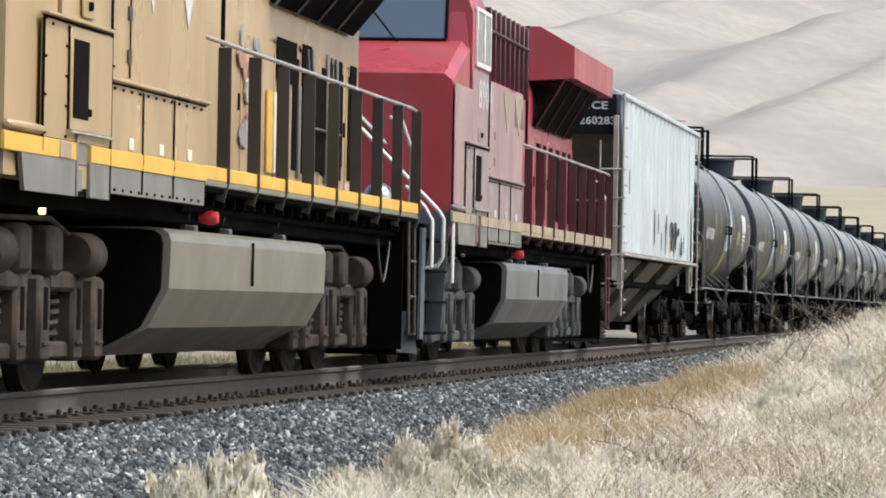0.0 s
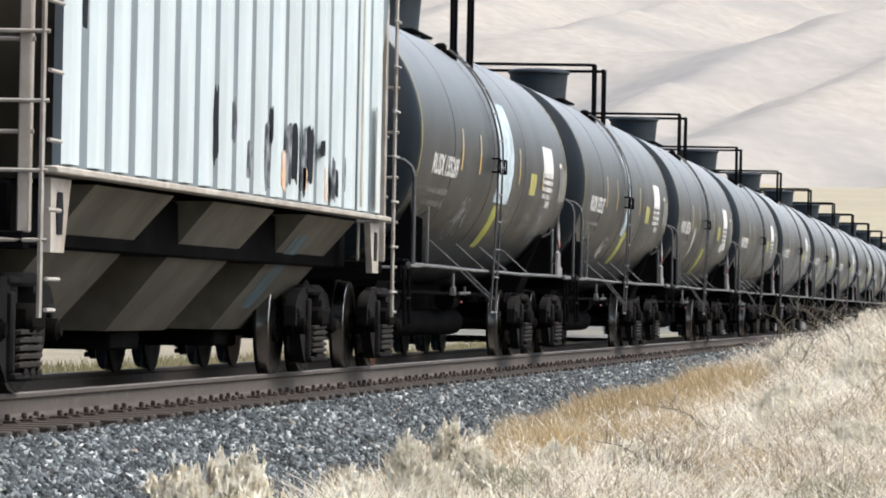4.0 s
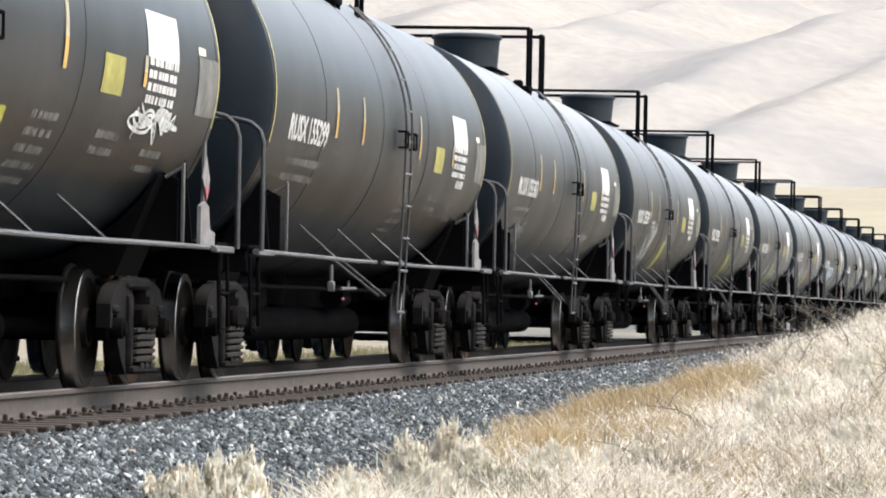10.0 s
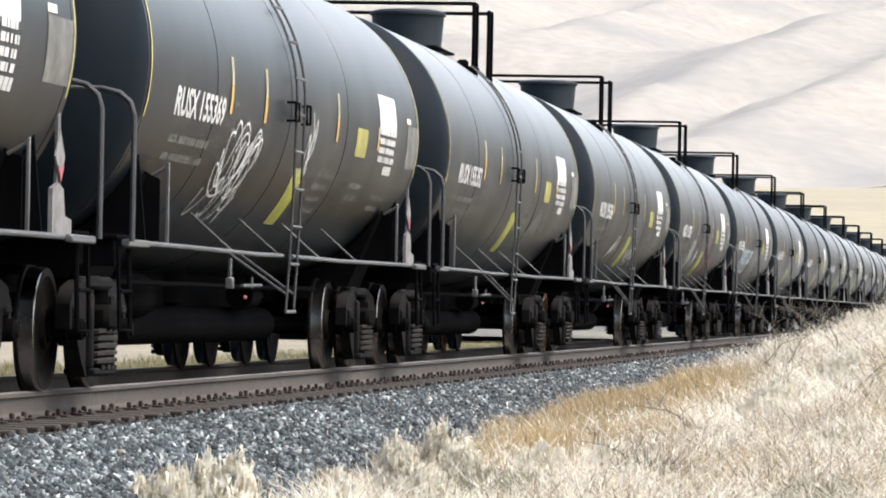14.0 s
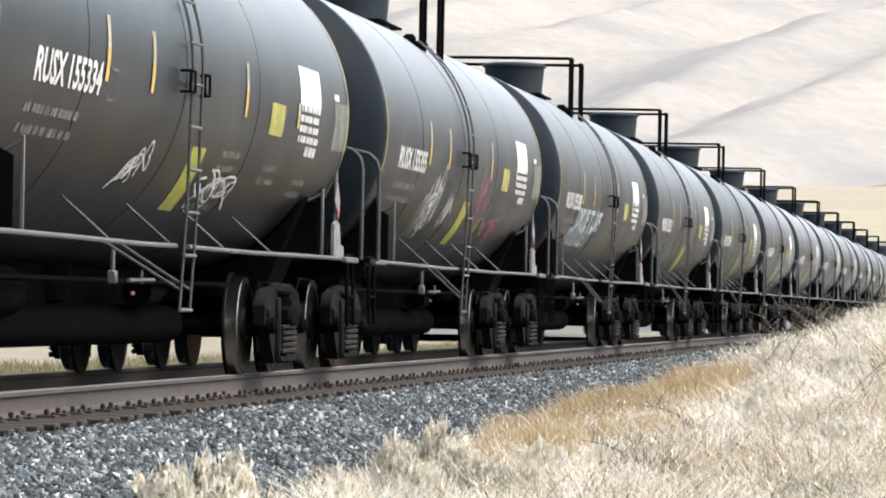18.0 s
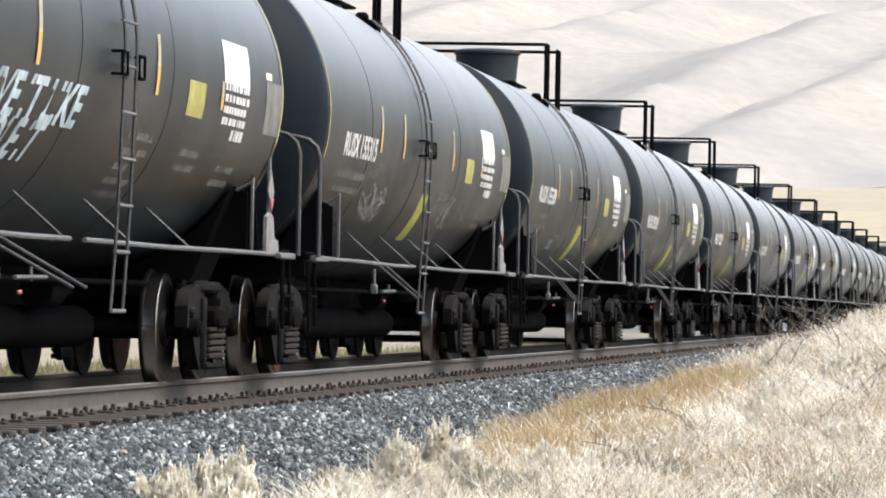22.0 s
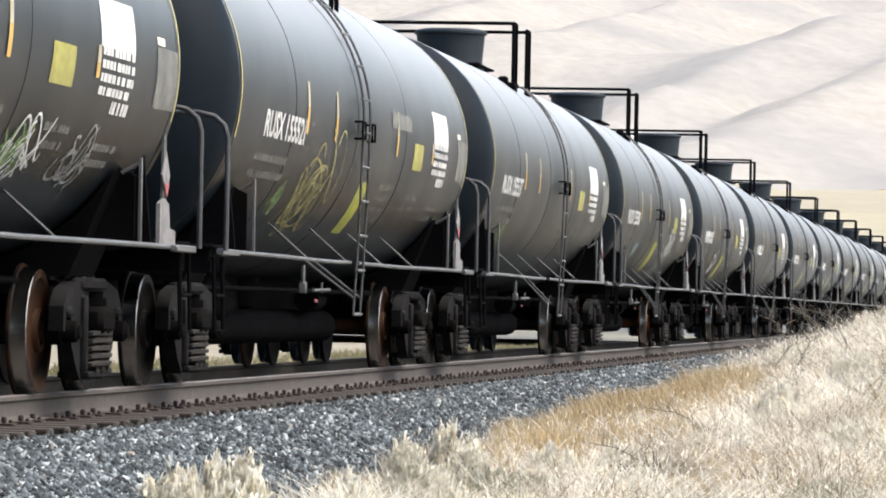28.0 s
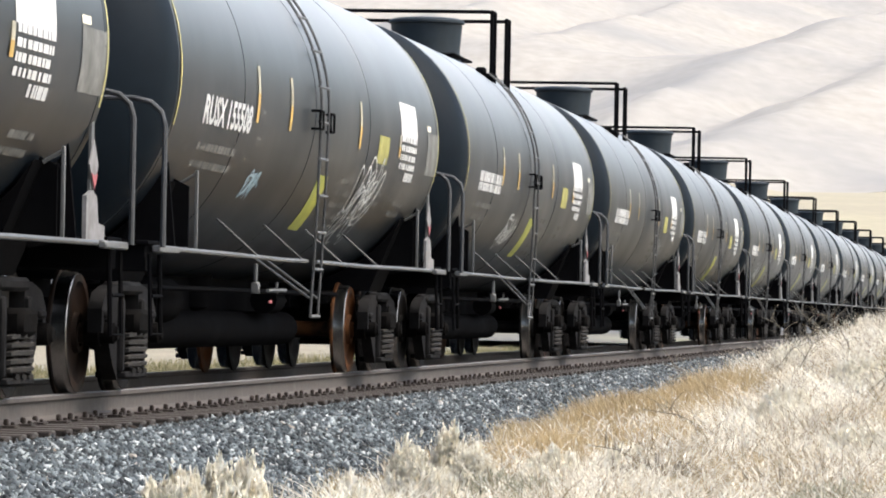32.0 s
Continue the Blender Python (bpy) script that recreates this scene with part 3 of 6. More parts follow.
            part("upright_post", Mesh().box((sx * 1.47, sy * 6.55, 1.41), (0.026, 0.03, 0.64), bevel=0.004).rod((sx * 1.47, sy * 6.55, 1.7), (sx * 1.33, sy * 6.55, 1.62), 0.015, 6), DULLSTEEL, car, "grey upright post")
            part("post_plate", Mesh().plate([(sx * 1.06, 1.1), (sx * 1.42, 1.13), (sx * 1.42, 1.6), (sx * 1.3, 1.66)], 0.02, "y", sy * 6.6), BLACK, car)
        make_truck(car, sy * 7.0)
        coupler(car, sy * 9.03, sy)
    # placard board beside the trailing corner
    for sx, y in ((1, 7.66), (-1, -7.66)):
        board = part("placard_board", Mesh().plate([(y - 0.05, 1.13), (y + 0.05, 1.13), (y + 0.07, 1.45), (y + 0.04, 1.95), (y - 0.04, 1.95), (y - 0.07, 1.45)], 0.02, "x", sx * 1.43), DULLSTEEL, car, "grey placard holder")
        part("foot_plate", Mesh().plate([(y - 0.3, 1.12), (y + 0.34, 1.12), (y + 0.34, 1.22), (y + 0.12, 1.24), (y + 0.06, 1.42), (y - 0.1, 1.46), (y - 0.3, 1.42)], 0.03, "x", sx * 1.45), PLATEGREY, board, "pale grey foot plate")
        part("hazard_placard", Mesh().plate([(y - 0.15, 1.64), (y, 1.46), (y + 0.15, 1.64), (y, 1.82)], 0.012, "x", sx * 1.446), PLATEGREY, board, "pale diamond hazard placard")
        part("placard_mark", Mesh().plate([(y - 0.1, 1.58), (y, 1.47), (y + 0.1, 1.58), (y, 1.56)], 0.006, "x", sx * 1.456), DULLRED, board, "dull red corner of the placard")
    # ladder in the middle, bent round the shell
    for sx in (1, -1):
        ladder = None
        for i, y in enumerate((-1.1, -0.66)):
            path = [(sx * (TANK_R + 0.07) * math.cos(radians(a)), y, TANK_Z + (TANK_R + 0.07) * math.sin(radians(a))) for a in range(52, -1, -4)]
            path += [(sx * 1.59, y, 2.0), (sx * 1.575, y, 1.5), (sx * 1.555, y, 1.05), (sx * 1.54, y - 0.06, 0.6)]
            ob = Mesh().pipe(path, 0.014, 6)
            if ladder is None:
                ladder = part("ladder", ob, STRUT, car, "dark steel side ladder")
            else:
                part("stile", ob, STRUT, ladder)
        for z in (0.6, 1.02, 1.35, 1.68, 2.01, 2.34):
            part("rung", Mesh().rod((sx * (1.54 + 0.05 * min((z - 0.6), 1)), -1.14, z), (sx * (1.54 + 0.05 * min(z - 0.6, 1)), -0.64, z), 0.016, 6), DULLSTEEL, ladder)
        for a in (7, 19, 31, 43):
            r = TANK_R + 0.07
            part("rung", Mesh().rod((sx * r * math.cos(radians(a)), -1.17, TANK_Z + r * math.sin(radians(a))), (sx * r * math.cos(radians(a)), -0.59, TANK_Z + r * math.sin(radians(a))), 0.014, 6), DULLSTEEL, ladder)
        for y0, y1 in ((-1.3, -1.1), (-0.46, -0.66)):
            grip = [(sx * 1.54, y0, 2.27), (sx * 1.62, y0, 2.27), (sx * 1.62, y1, 2.27), (sx * 1.62, y1, 2.43), (sx * 1.62, y0, 2.43), (sx * 1.54, y0, 2.43)]
            part("hand_grip", Mesh().pipe(grip, 0.012, 6).rod((sx * 1.62, y0, 2.27), (sx * 1.62, y0, 2.43), 0.012, 6), BLACK, ladder, "small square hand grip")
        for dz in (0.0, 0.07):
            part("diagonal_brace", Mesh().rod((sx * 1.49, -3.9 + 7.5 * dz, 1.08), (sx * 1.53, -1.14 + 6.5 * dz, 0.76), 0.012, 6), STRUT, car, "thin diagonal brace")
            if sx < 0:
                break
    # top platform and housing
    plat = part("top_platform", Mesh().box((0, 0.1, 3.985), (1.0, 1.9, 0.03), bevel=0.01), BLACK, car, "black top walkway with railing")
    for x in (-1.1, 0.98):
        for y in (-0.9, -0.55, 0.75, 1.1):
            part("railing_post", Mesh().box((x, y, 4.06), (0.045, 0.045, 0.94), bevel=0.006), BLACK, plat)
        for y in (-0.9, 0.75):
            part("top_rail", Mesh().rod((x, y, 4.53), (x, y + 0.35, 4.53), 0.024, 8), BLACK, plat)
    for y in (-0.9, 1.1):
        part("top_rail", Mesh().pipe([(-1.1, y, 4.5), (-0.95, y, 4.53), (0.95, y, 4.53), (0.98, y, 4.5)], 0.024, 8), BLACK, plat, "black pipe railing across the car")
    part("housing", Mesh().spin([(0.0, 4.50), (0.40, 4.50), (0.48, 4.48), (0.50, 4.46), (0.50, 4.43), (0.47, 4.42), (0.44, 4.05), (0.46, 3.96), (0.5, 3.9)], 36, "z", (0, 0.1, 0)), HOUSING, car, "dark round valve housing")
    for x in (0.9, -0.9):
        part("foot_bracket", Mesh().box((x, -0.75, 3.70), (0.24, 0.5, 0.07), bevel=0.015).box((x - 0.04, -1.0, 3.76), (0.14, 0.14, 0.1), bevel=0.03), BLACK, plat, "black railing foot")
    # belly: brake gear and outlet
    part("bottom_outlet", Mesh().spin([(0.0, 0.42), (0.12, 0.42), (0.14, 0.45), (0.14, 0.6), (0.3, 0.66), (0.34, 0.98)], 20, "z", (0, 0.6, 0)), BLACK, car, "bottom outlet valve")
    part("air_reservoir", Mesh().spin([(0.0, -0.55), (0.15, -0.54), (0.2, -0.46), (0.2, 0.46), (0.15, 0.54), (0.0, 0.55)], 18, "y", (0.45, -3.0, 0.72)), BLACK, car, "black air reservoir")
    part("brake_cylinder", Mesh().spin([(0.0, -0.35), (0.13, -0.35), (0.13, 0.2), (0.06, 0.26), (0.03, 0.9), (0.0, 0.9)], 16, "y", (0.55, 2.6, 0.74)), BLACK, car, "brake cylinder")
    part("train_line", Mesh().pipe([(0.7, -8.2, 0.8), (0.72, -5.5, 0.82), (0.72, 5.5, 0.82), (0.7, 8.2, 0.8)], 0.025, 6), BLACK, car, "air pipe along the belly")
    # black beam added to fill the dark under the belly; such cars have none
    part("centre_sill", Mesh().box((0, 0.4, 0.72), (0.34, 9.0, 0.5), bevel=0.02), BLACK, car, "black centre beam")
    part("heater_pipe", Mesh().rod((0.3, -4.6, 0.46), (0.3, 4.9, 0.46), 0.17, 14), BLACK, car, "thick black pipe along the belly")
    part("brake_rod", Mesh().rod((0.2, -5.9, 0.5), (0.2, 5.9, 0.5), 0.02, 6), GRIME, car)
    part("valve_hanger", Mesh().rod((1.2, -2.1, 1.05), (1.2, -2.1, 0.82), 0.02, 6).box((1.2, -2.1, 0.84), (0.07, 0.07, 0.1), bevel=0.01), DULLSTEEL, car)
    lever = part("release_lever", Mesh().rod((1.2, -1.45, 0.82), (1.2, -0.45, 0.83), 0.016, 6).rod((1.2, -0.95, 0.8), (1.2, -0.95, 0.9), 0.014, 6), DULLSTEEL, car, "small grey release lever")
    part("red_tag", Mesh().box((1.2, -1.3, 0.72), (0.02, 0.1, 0.03), bevel=0.006), DULLRED, lever, "small red tag")
    return car


REDPAINT = material("red_marking", (0.5, 0.03, 0.03), 0.5, grain=0.15, scale=12)
HOUSING = material("housing_paint", (0.009, 0.0145, 0.0195), 0.6, grain=0.2, scale=9, dirt=(0.014, 0.0195, 0.025), dirt_amount=0.4, spec=0.2)

# where each vehicle's middle stands at 6 s, along the track
TANK_PITCH, FIRST_TANK = 18.1, 34.23
NUMBERS = ["155269", "155327", "155264", "155299", "155363", "155369", "155352", "155334", "155355", "155305", "155315", "155309", "155365", "155521", "155537", "155508"]
# the stencilled numbers do not sit quite alike
LETTER_SHIFT = {2: -0.28, 3: -0.32, 7: 0.0, 12: 0.1, 13: 0.1}
tank_cars = []
first = make_tank_car()
for i in range(30):
    car = first if i == 0 else copy_thing(first, Matrix())
    tank_cars.append((car, FIRST_TANK + i * TANK_PITCH))
# some cars carry the ladder on the other side of the middle, and no lime stripe
for i in (3, 4, 9, 14, 17, 22):
    for ob in [c for c in tank_cars[i][0].children if c.name.startswith("ladder")]:
        ob.location.y += 1.3
    for ob in [c for c in tank_cars[i][0].children_recursive if c.name.startswith("lime_stripe")]:
        bpy.data.objects.remove(ob)
rng = random.Random(4)


def stencil(name, m, mat, shell, label):
    return tagged(part(name, m, mat, shell, label), kind="stuff")


for i, (car, _) in enumerate(tank_cars):
    shell = [c for c in car.children if c.name.startswith("tank_shell")][0]
    if i < len(NUMBERS):
        part("car_number", shell_text("RUSX " + NUMBERS[i], -6.4 + LETTER_SHIFT.get(i, -0.1), -13.2, 0.225, 2.2), WHITE, shell, "white stencilled car number")
    else:
        stencil("car_number", bars(-6.35, -13.8, 2.3, 0.23, rng), WHITE, shell, "white stencilled car number")
    part("number_box", frame_decal(-3.9, -3.66, -14.5, -5.5), FADED, shell, "small outlined stencil box")
    stencil("load_stencil", bars(-6.4, -21.5, 1.75, 0.065, rng, 2, 2.3), FADED, shell, "faded load-limit stencil")
    stencil("data_stencil", bars(4.8, -2.6, 1.15, 0.06, rng, 4, 1.55), WHITE, shell, "white stencilled data lines")
    stencil("data_stencil", bars(5.35, -17.5, 0.62, 0.09, rng, 1, 1.35), WHITE, shell, "white stencilled data lines")
    stencil("small_stencil", bars(1.3, -23, 0.9, 0.06, rng, 5, 2.1), FADED, shell, "small faded stencil lines")
    stencil("small_stencil", bars(3.5, -25, 0.8, 0.06, rng, 2, 2.1), FADED, shell, "small faded stencil lines")
    stencil("small_stencil", bars(5.3, -28, 0.8, 0.06, rng, 2, 2.1), FADED, shell, "small faded stencil lines")

# spray paint, car by car: car, y, angle, width, height, strokes, paint
SPRAYS = {n: material("spray_paint_" + n, c, 0.6, grain=0.3, scale=9, dirt=tuple(0.4 * a for a in c), dirt_amount=0.6, dirt_scale=3) for n, c in
          (("white", (0.55, 0.57, 0.56)), ("grey", (0.22, 0.23, 0.23)), ("green", (0.16, 0.26, 0.10)), ("pink", (0.30, 0.10, 0.17)), ("yellow", (0.30, 0.28, 0.12)), ("blue", (0.30, 0.42, 0.48)), ("ice", (0.36, 0.44, 0.49)))}
TAGS = [(0, -3.4, -41, 1.7, 0.55, 9, "grey"), (0, 4.8, -40, 1.7, 0.7, 9, "grey"), (1, -2.9, -41, 1.3, 0.33, 9, "white"), (1, 3.6, -38, 1.4, 0.55, 8, "grey"), (2, -3.6, -30, 0.7, 0.6, 8, "white"), (2, 4.3, -22, 2.3, 0.25, 9, "white"),
        (2, -7.3, -25, 0.7, 0.7, 5, "grey"), (4, -5.4, -38, 1.8, 0.3, 9, "grey"), (4, 2.2, -40, 3.0, 0.4, 5, "grey"), (5, -4.0, -43, 2.2, 0.75, 14, "white"), (5, 0.1, -22, 0.6, 0.5, 5, "white"), (6, 1.2, -36, 0.9, 0.3, 6, "green"), (6, 2.2, -40, 1.5, 0.6, 7, "grey"),
        (7, -2.6, -37, 1.4, 0.3, 7, "white"), (7, 0.8, -40, 2.6, 0.35, 9, "white"), (8, -3.7, -42, 1.8, 0.75, 10, "white"), (8, -1.7, -33, 1.0, 0.35, 8, "white"), (8, 0.9, -34, 1.4, 0.7, 8, "pink"), (8, 2.6, -40, 2.4, 0.4, 7, "pink"), (8, 1.8, -42, 1.6, 0.35, 6, "yellow"),
        (10, -4.6, -36, 2.6, 0.34, 12, "grey"), (10, 2.0, -38, 2.0, 0.5, 6, "grey"), (11, -3.2, -38, 1.5, 0.25, 5, "blue"), (11, 3.0, -38, 1.8, 0.4, 6, "yellow"), (12, -3.2, -38, 1.5, 0.4, 7, "grey"), (12, 2.4, -42, 1.6, 0.5, 9, "white"), (12, 4.4, -40, 1.4, 0.4, 8, "grey"), (12, 2.3, -40, 1.2, 0.4, 6, "green"),
        (13, -3.8, -42, 3.0, 0.8, 12, "yellow"), (13, -4.6, -40, 0.8, 0.3, 6, "green"), (14, -5.2, -40, 1.0, 0.28, 9, "green"), (15, -3.6, -34, 0.9, 0.24, 8, "blue"), (15, 2.0, -42, 2.4, 0.75, 11, "white"), (16, -2.6, -38, 1.8, 0.4, 8, "white"), (17, 2.0, -38, 2.0, 0.5, 8, "grey"), (19, -3.0, -38, 1.8, 0.4, 8, "white")]
shells = [[c for c in car.children if c.name.startswith("tank_shell")][0] for car, _ in tank_cars]
for i, y, deg, w, h, n, paint in TAGS:
    stencil("graffiti", scrawl(y, deg, w * 0.75, h, n, rng, 0.013), SPRAYS[paint], shells[i], paint + " spray-paint scrawl")
part("painted_patch", decal(-0.35, 1.15, -20, 27, 0.006), SPRAYS["ice"], shells[0], "worn ice-blue painted patch")
part("painted_patch", decal(-0.5, 0.1, -24, 26, 0.006), SPRAYS["ice"], shells[1], "worn ice-blue painted band")
part("painted_patch", decal(1.4, 2.9, 1, 7, 0.006), FADED, shells[13], "pale grey painted band")
for text, y, deg, w in (("DRIVE IT LIKE", -4.3, -23, 3.6), ("YOU STOLE IT", -5.0, -34, 3.4)):
    part("graffiti", shell_text(text, y, deg, 0.30, w, 0.5), SPRAYS["ice"], shells[9], "hand-sprayed white words")

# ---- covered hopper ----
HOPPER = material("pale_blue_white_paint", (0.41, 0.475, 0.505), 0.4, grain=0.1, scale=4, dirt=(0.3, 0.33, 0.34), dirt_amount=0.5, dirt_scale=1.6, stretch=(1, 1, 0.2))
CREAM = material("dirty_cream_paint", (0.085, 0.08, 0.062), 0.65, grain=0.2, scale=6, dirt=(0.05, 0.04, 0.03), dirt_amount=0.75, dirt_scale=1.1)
INK = material("black_paint", (0.008, 0.009, 0.012), 0.85, spec=0.1, grain=0.2, scale=8)
LADDERPIPE = material("pale_ladder_paint", (0.3, 0.285, 0.26), 0.45, grain=0.15, scale=12, dirt=(0.16, 0.13, 0.1), dirt_amount=0.6, dirt_scale=4)
SPRAY_BLACK = material("dark_spray_paint", (0.035, 0.04, 0.052), 0.85, spec=0.1, grain=0.35, scale=12, dirt=(0.27, 0.29, 0.3), dirt_amount=0.8, dirt_scale=6)
SPRAY_PINK = material("pink_spray_paint", (0.28, 0.08, 0.11), 0.6, grain=0.3, scale=8, dirt=(0.3, 0.25, 0.2), dirt_amount=0.6, dirt_scale=3)
SPRAY_ORANGE = material("orange_spray_paint", (0.42, 0.24, 0.12), 0.6, grain=0.3, scale=8, dirt=(0.5, 0.5, 0.48), dirt_amount=0.7, dirt_scale=4)


RUSTWASH = material("rust_wash", (0.25, 0.21, 0.16), 0.8, grain=0.4, scale=9, dirt=(0.4, 0.42, 0.42), dirt_amount=0.7, dirt_scale=5, stretch=(1, 1, 0.3))
SPRAY_TEAL = material("teal_spray_paint", (0.05, 0.11, 0.15), 0.6, grain=0.3, scale=8, dirt=(0.09, 0.085, 0.06), dirt_amount=0.7, dirt_scale=4)
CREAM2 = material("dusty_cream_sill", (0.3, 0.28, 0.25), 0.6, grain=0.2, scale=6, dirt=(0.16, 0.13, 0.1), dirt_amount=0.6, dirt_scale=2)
# rib paint darkened for the wall, to stand for shade between the ribs
HOPWALL = material("shaded_blue_white_paint", (0.11, 0.14, 0.16), 0.6, grain=0.12, scale=4, dirt=(0.08, 0.09, 0.095), dirt_amount=0.5, dirt_scale=1.6, stretch=(1, 1, 0.2))


def make_hopper():
    car = thing("hopper_car", "pale blue-white ribbed covered hopper with dirty cream bays", "hopper car")
    L, top, low = 8.2, 4.02, 1.52
    # the side sheets narrow towards the sill at both ends
    sheet_line = [(-7.45, low), (7.45, low), (7.45, 2.75), (8.2, 3.75), (8.2, top), (-8.2, top), (-8.2, 3.75), (-7.45, 2.75)]
    body = part("side_wall", Mesh().plate(sheet_line, 0.06, "x", 1.47), HOPWALL, car, "blue-white side wall, painted darker as shade between ribs")
    part("side_wall", Mesh().plate(sheet_line, 0.06, "x", -1.47), HOPWALL, car, "blue-white side wall, painted darker as shade between ribs")
    for sx in (1, -1):
        for i in range(18):
            y = -7.25 + 14.5 * i / 17
            rib = Mesh().loft([[(sx * (1.50 + d), y + w, z) for d, w in ((0, -0.2), (0.05, -0.15), (0.05, 0.15), (0, 0.2))] for z in (low + 0.05, low + 0.12, top - 0.12, top - 0.03)], closed=True)
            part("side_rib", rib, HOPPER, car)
        part("top_chord", Mesh().box((sx * 1.5, 0, top), (0.16, 2 * L, 0.09), bevel=0.02), HOPPER, car, "pale roof edge")
        part("side_sill", Mesh().box((sx * 1.52, 0, low - 0.0), (0.14, 2 * L - 0.5, 0.05), bevel=0.01), CREAM2, car, "dusty cream side sill")
        for sy in (-1, 1):
            part("corner_post", Mesh().box((sx * 1.44, sy * (L + 0.08), 2.4), (0.08, 0.1, 2.6), bevel=0.01), CREAM2, car, "dirty cream corner post")
            part("jacking_bracket", Mesh().plate([(sy * 7.1, 1.47), (sy * 7.75, 1.47), (sy * 7.72, 0.98), (sy * 7.3, 0.98)], 0.06, "x", sx * 1.47), CREAM2, car, "cream jacking bracket")
            part("bracket_hole", Mesh().plate([(sy * 7.4, 1.1), (sy * 7.55, 1.1), (sy * 7.58, 1.25), (sy * 7.55, 1.38), (sy * 7.4, 1.38), (sy * 7.37, 1.25)], 0.012, "x", sx * 1.503), INK, car, "dark slot in the bracket")
            lad = part("end_ladder", Mesh().rod((sx * 1.56, sy * 8.32, 0.55), (sx * 1.56, sy * 8.32, 4.05), 0.02, 6), LADDERPIPE, car, "grey corner ladder")
            part("stile", Mesh().rod((sx * 1.2, sy * 8.36, 1.0), (sx * 1.2, sy * 8.36, 3.3), 0.016, 6), LADDERPIPE, lad)
            for k in range(8):
                z = 0.6 + 0.45 * k
                if z < 3.3:
                    part("rung", Mesh().rod((sx * 1.6, sy * 8.32, z), (sx * (1.6 if z < 1 else 1.18), sy * (8.05 if z < 1 else 8.36), z), 0.015, 6), LADDERPIPE, lad)
                part("rung", Mesh().rod((sx * 1.6, sy * 8.32, z + 0.2), (sx * 1.6, sy * 7.92, z + 0.2), 0.015, 6), LADDERPIPE, lad)
    # roof with hatches and running boards
    part("roof", Mesh().loft([[(-1.48, y, top), (-1.0, y, top + 0.17), (0, y, top + 0.23), (1.0, y, top + 0.17), (1.48, y, top), (1.4, y, top - 0.06), (-1.4, y, top - 0.06)] for y in (-L, L)]), HOPPER, car, "pale arched roof")
    part("hatch", Mesh().box((0, 0, top + 0.28), (0.6, 14.0, 0.14), bevel=0.03), HOPPER, car, "long roof hatch")
    for sx in (1, -1):
        part("running_board", Mesh().box((sx * 0.75, 0, top + 0.30), (0.5, 16.6, 0.03), bevel=0.005), LADDERPIPE, car, "steel roof walkway")
    for sy in (-1, 1):
        part("grab_rail", Mesh().pipe([(1.3, sy * 8.3, top + 0.02), (1.3, sy * 8.3, top + 0.28), (-1.3, sy * 8.3, top + 0.28), (-1.3, sy * 8.3, top + 0.02)], 0.016, 6), LADDERPIPE, car)
        part("slope_sheet", Mesh().loft([[(-1.44, sy * 8.15, 3.42), (1.44, sy * 8.15, 3.42), (1.44, sy * 8.08, 3.42), (-1.44, sy * 8.08, 3.42)],
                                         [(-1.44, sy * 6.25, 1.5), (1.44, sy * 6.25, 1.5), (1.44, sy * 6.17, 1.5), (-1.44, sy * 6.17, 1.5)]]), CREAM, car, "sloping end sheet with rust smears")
        band = part("end_band", Mesh().box((0, sy * 8.19, 3.72), (2.86, 0.06, 0.62), bevel=0.004), INK, car, "black painted end band with white lettering")
        if sy < 0:
            for text, z, w in (("ICE", 3.8, 0.32), ("260283", 3.56, 0.57)):
                vs, fs = lettering(text, 1.0)
                ww, hh = max(v[0] for v in vs), max(v[1] for v in vs)
                part("lettering", Mesh().add([(1.13 - w / 2 + u / ww * w, -8.224, z + v / hh * 0.12) for u, v in vs], fs), WHITE, band, "white stencilled lettering")
        part("end_sill", Mesh().box((0, sy * 8.25, 1.05), (2.9, 0.2, 0.12), bevel=0.01), BLACK, car)
        part("centre_sill", Mesh().box((0, sy * 7.2, 0.92), (0.4, 2.4, 0.34), bevel=0.02), BLACK, car)
        part("cross_grab", Mesh().rod((-1.4, sy * 8.3, 2.35), (1.5, sy * 8.3, 2.35), 0.016, 6).rod((-1.4, sy * 8.3, 1.75), (1.5, sy * 8.3, 1.75), 0.016, 6), LADDERPIPE, car)
        make_truck(car, sy * 6.5)
        coupler(car, sy * 8.95, sy)
    part("brake_wheel", Mesh().spin([(0.25, -0.015), (0.28, 0), (0.25, 0.015), (0.23, 0), (0.25, -0.015)], 24, "y", (-0.5, -8.35, 2.6)), LADDERPIPE, car)
    # three discharge bays
    for y in (-4.5, 0.2, 5.0):
        bay = Mesh().loft([[(-1.44, y - 1.5, 1.47), (1.44, y - 1.5, 1.47), (1.44, y + 1.5, 1.47), (-1.44, y + 1.5, 1.47)],
                           [(-0.55, y - 1.35, 0.42), (0.55, y - 1.35, 0.42), (0.55, y + 1.2, 0.42), (-0.55, y + 1.2, 0.42)]])
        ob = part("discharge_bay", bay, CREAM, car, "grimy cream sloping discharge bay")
        part("outlet_gate", Mesh().box((0, y, 0.34), (0.9, 1.2, 0.16), bevel=0.02), GRIME, ob)
    # black block fills the gaps between the bays to stand for their shade
    part("inner_frame", Mesh().box((0, 0.2, 1.24), (2.3, 15.2, 0.44), bevel=0.02), BLACK, car, "black block added for the shade between the bays")
    part("centre_sill", Mesh().box((0, 0, 0.98), (0.5, 13.0, 0.3), bevel=0.02), BLACK, car, "black centre beam")
    # worn spray-paint letters on the ribs
    rng = random.Random(12)
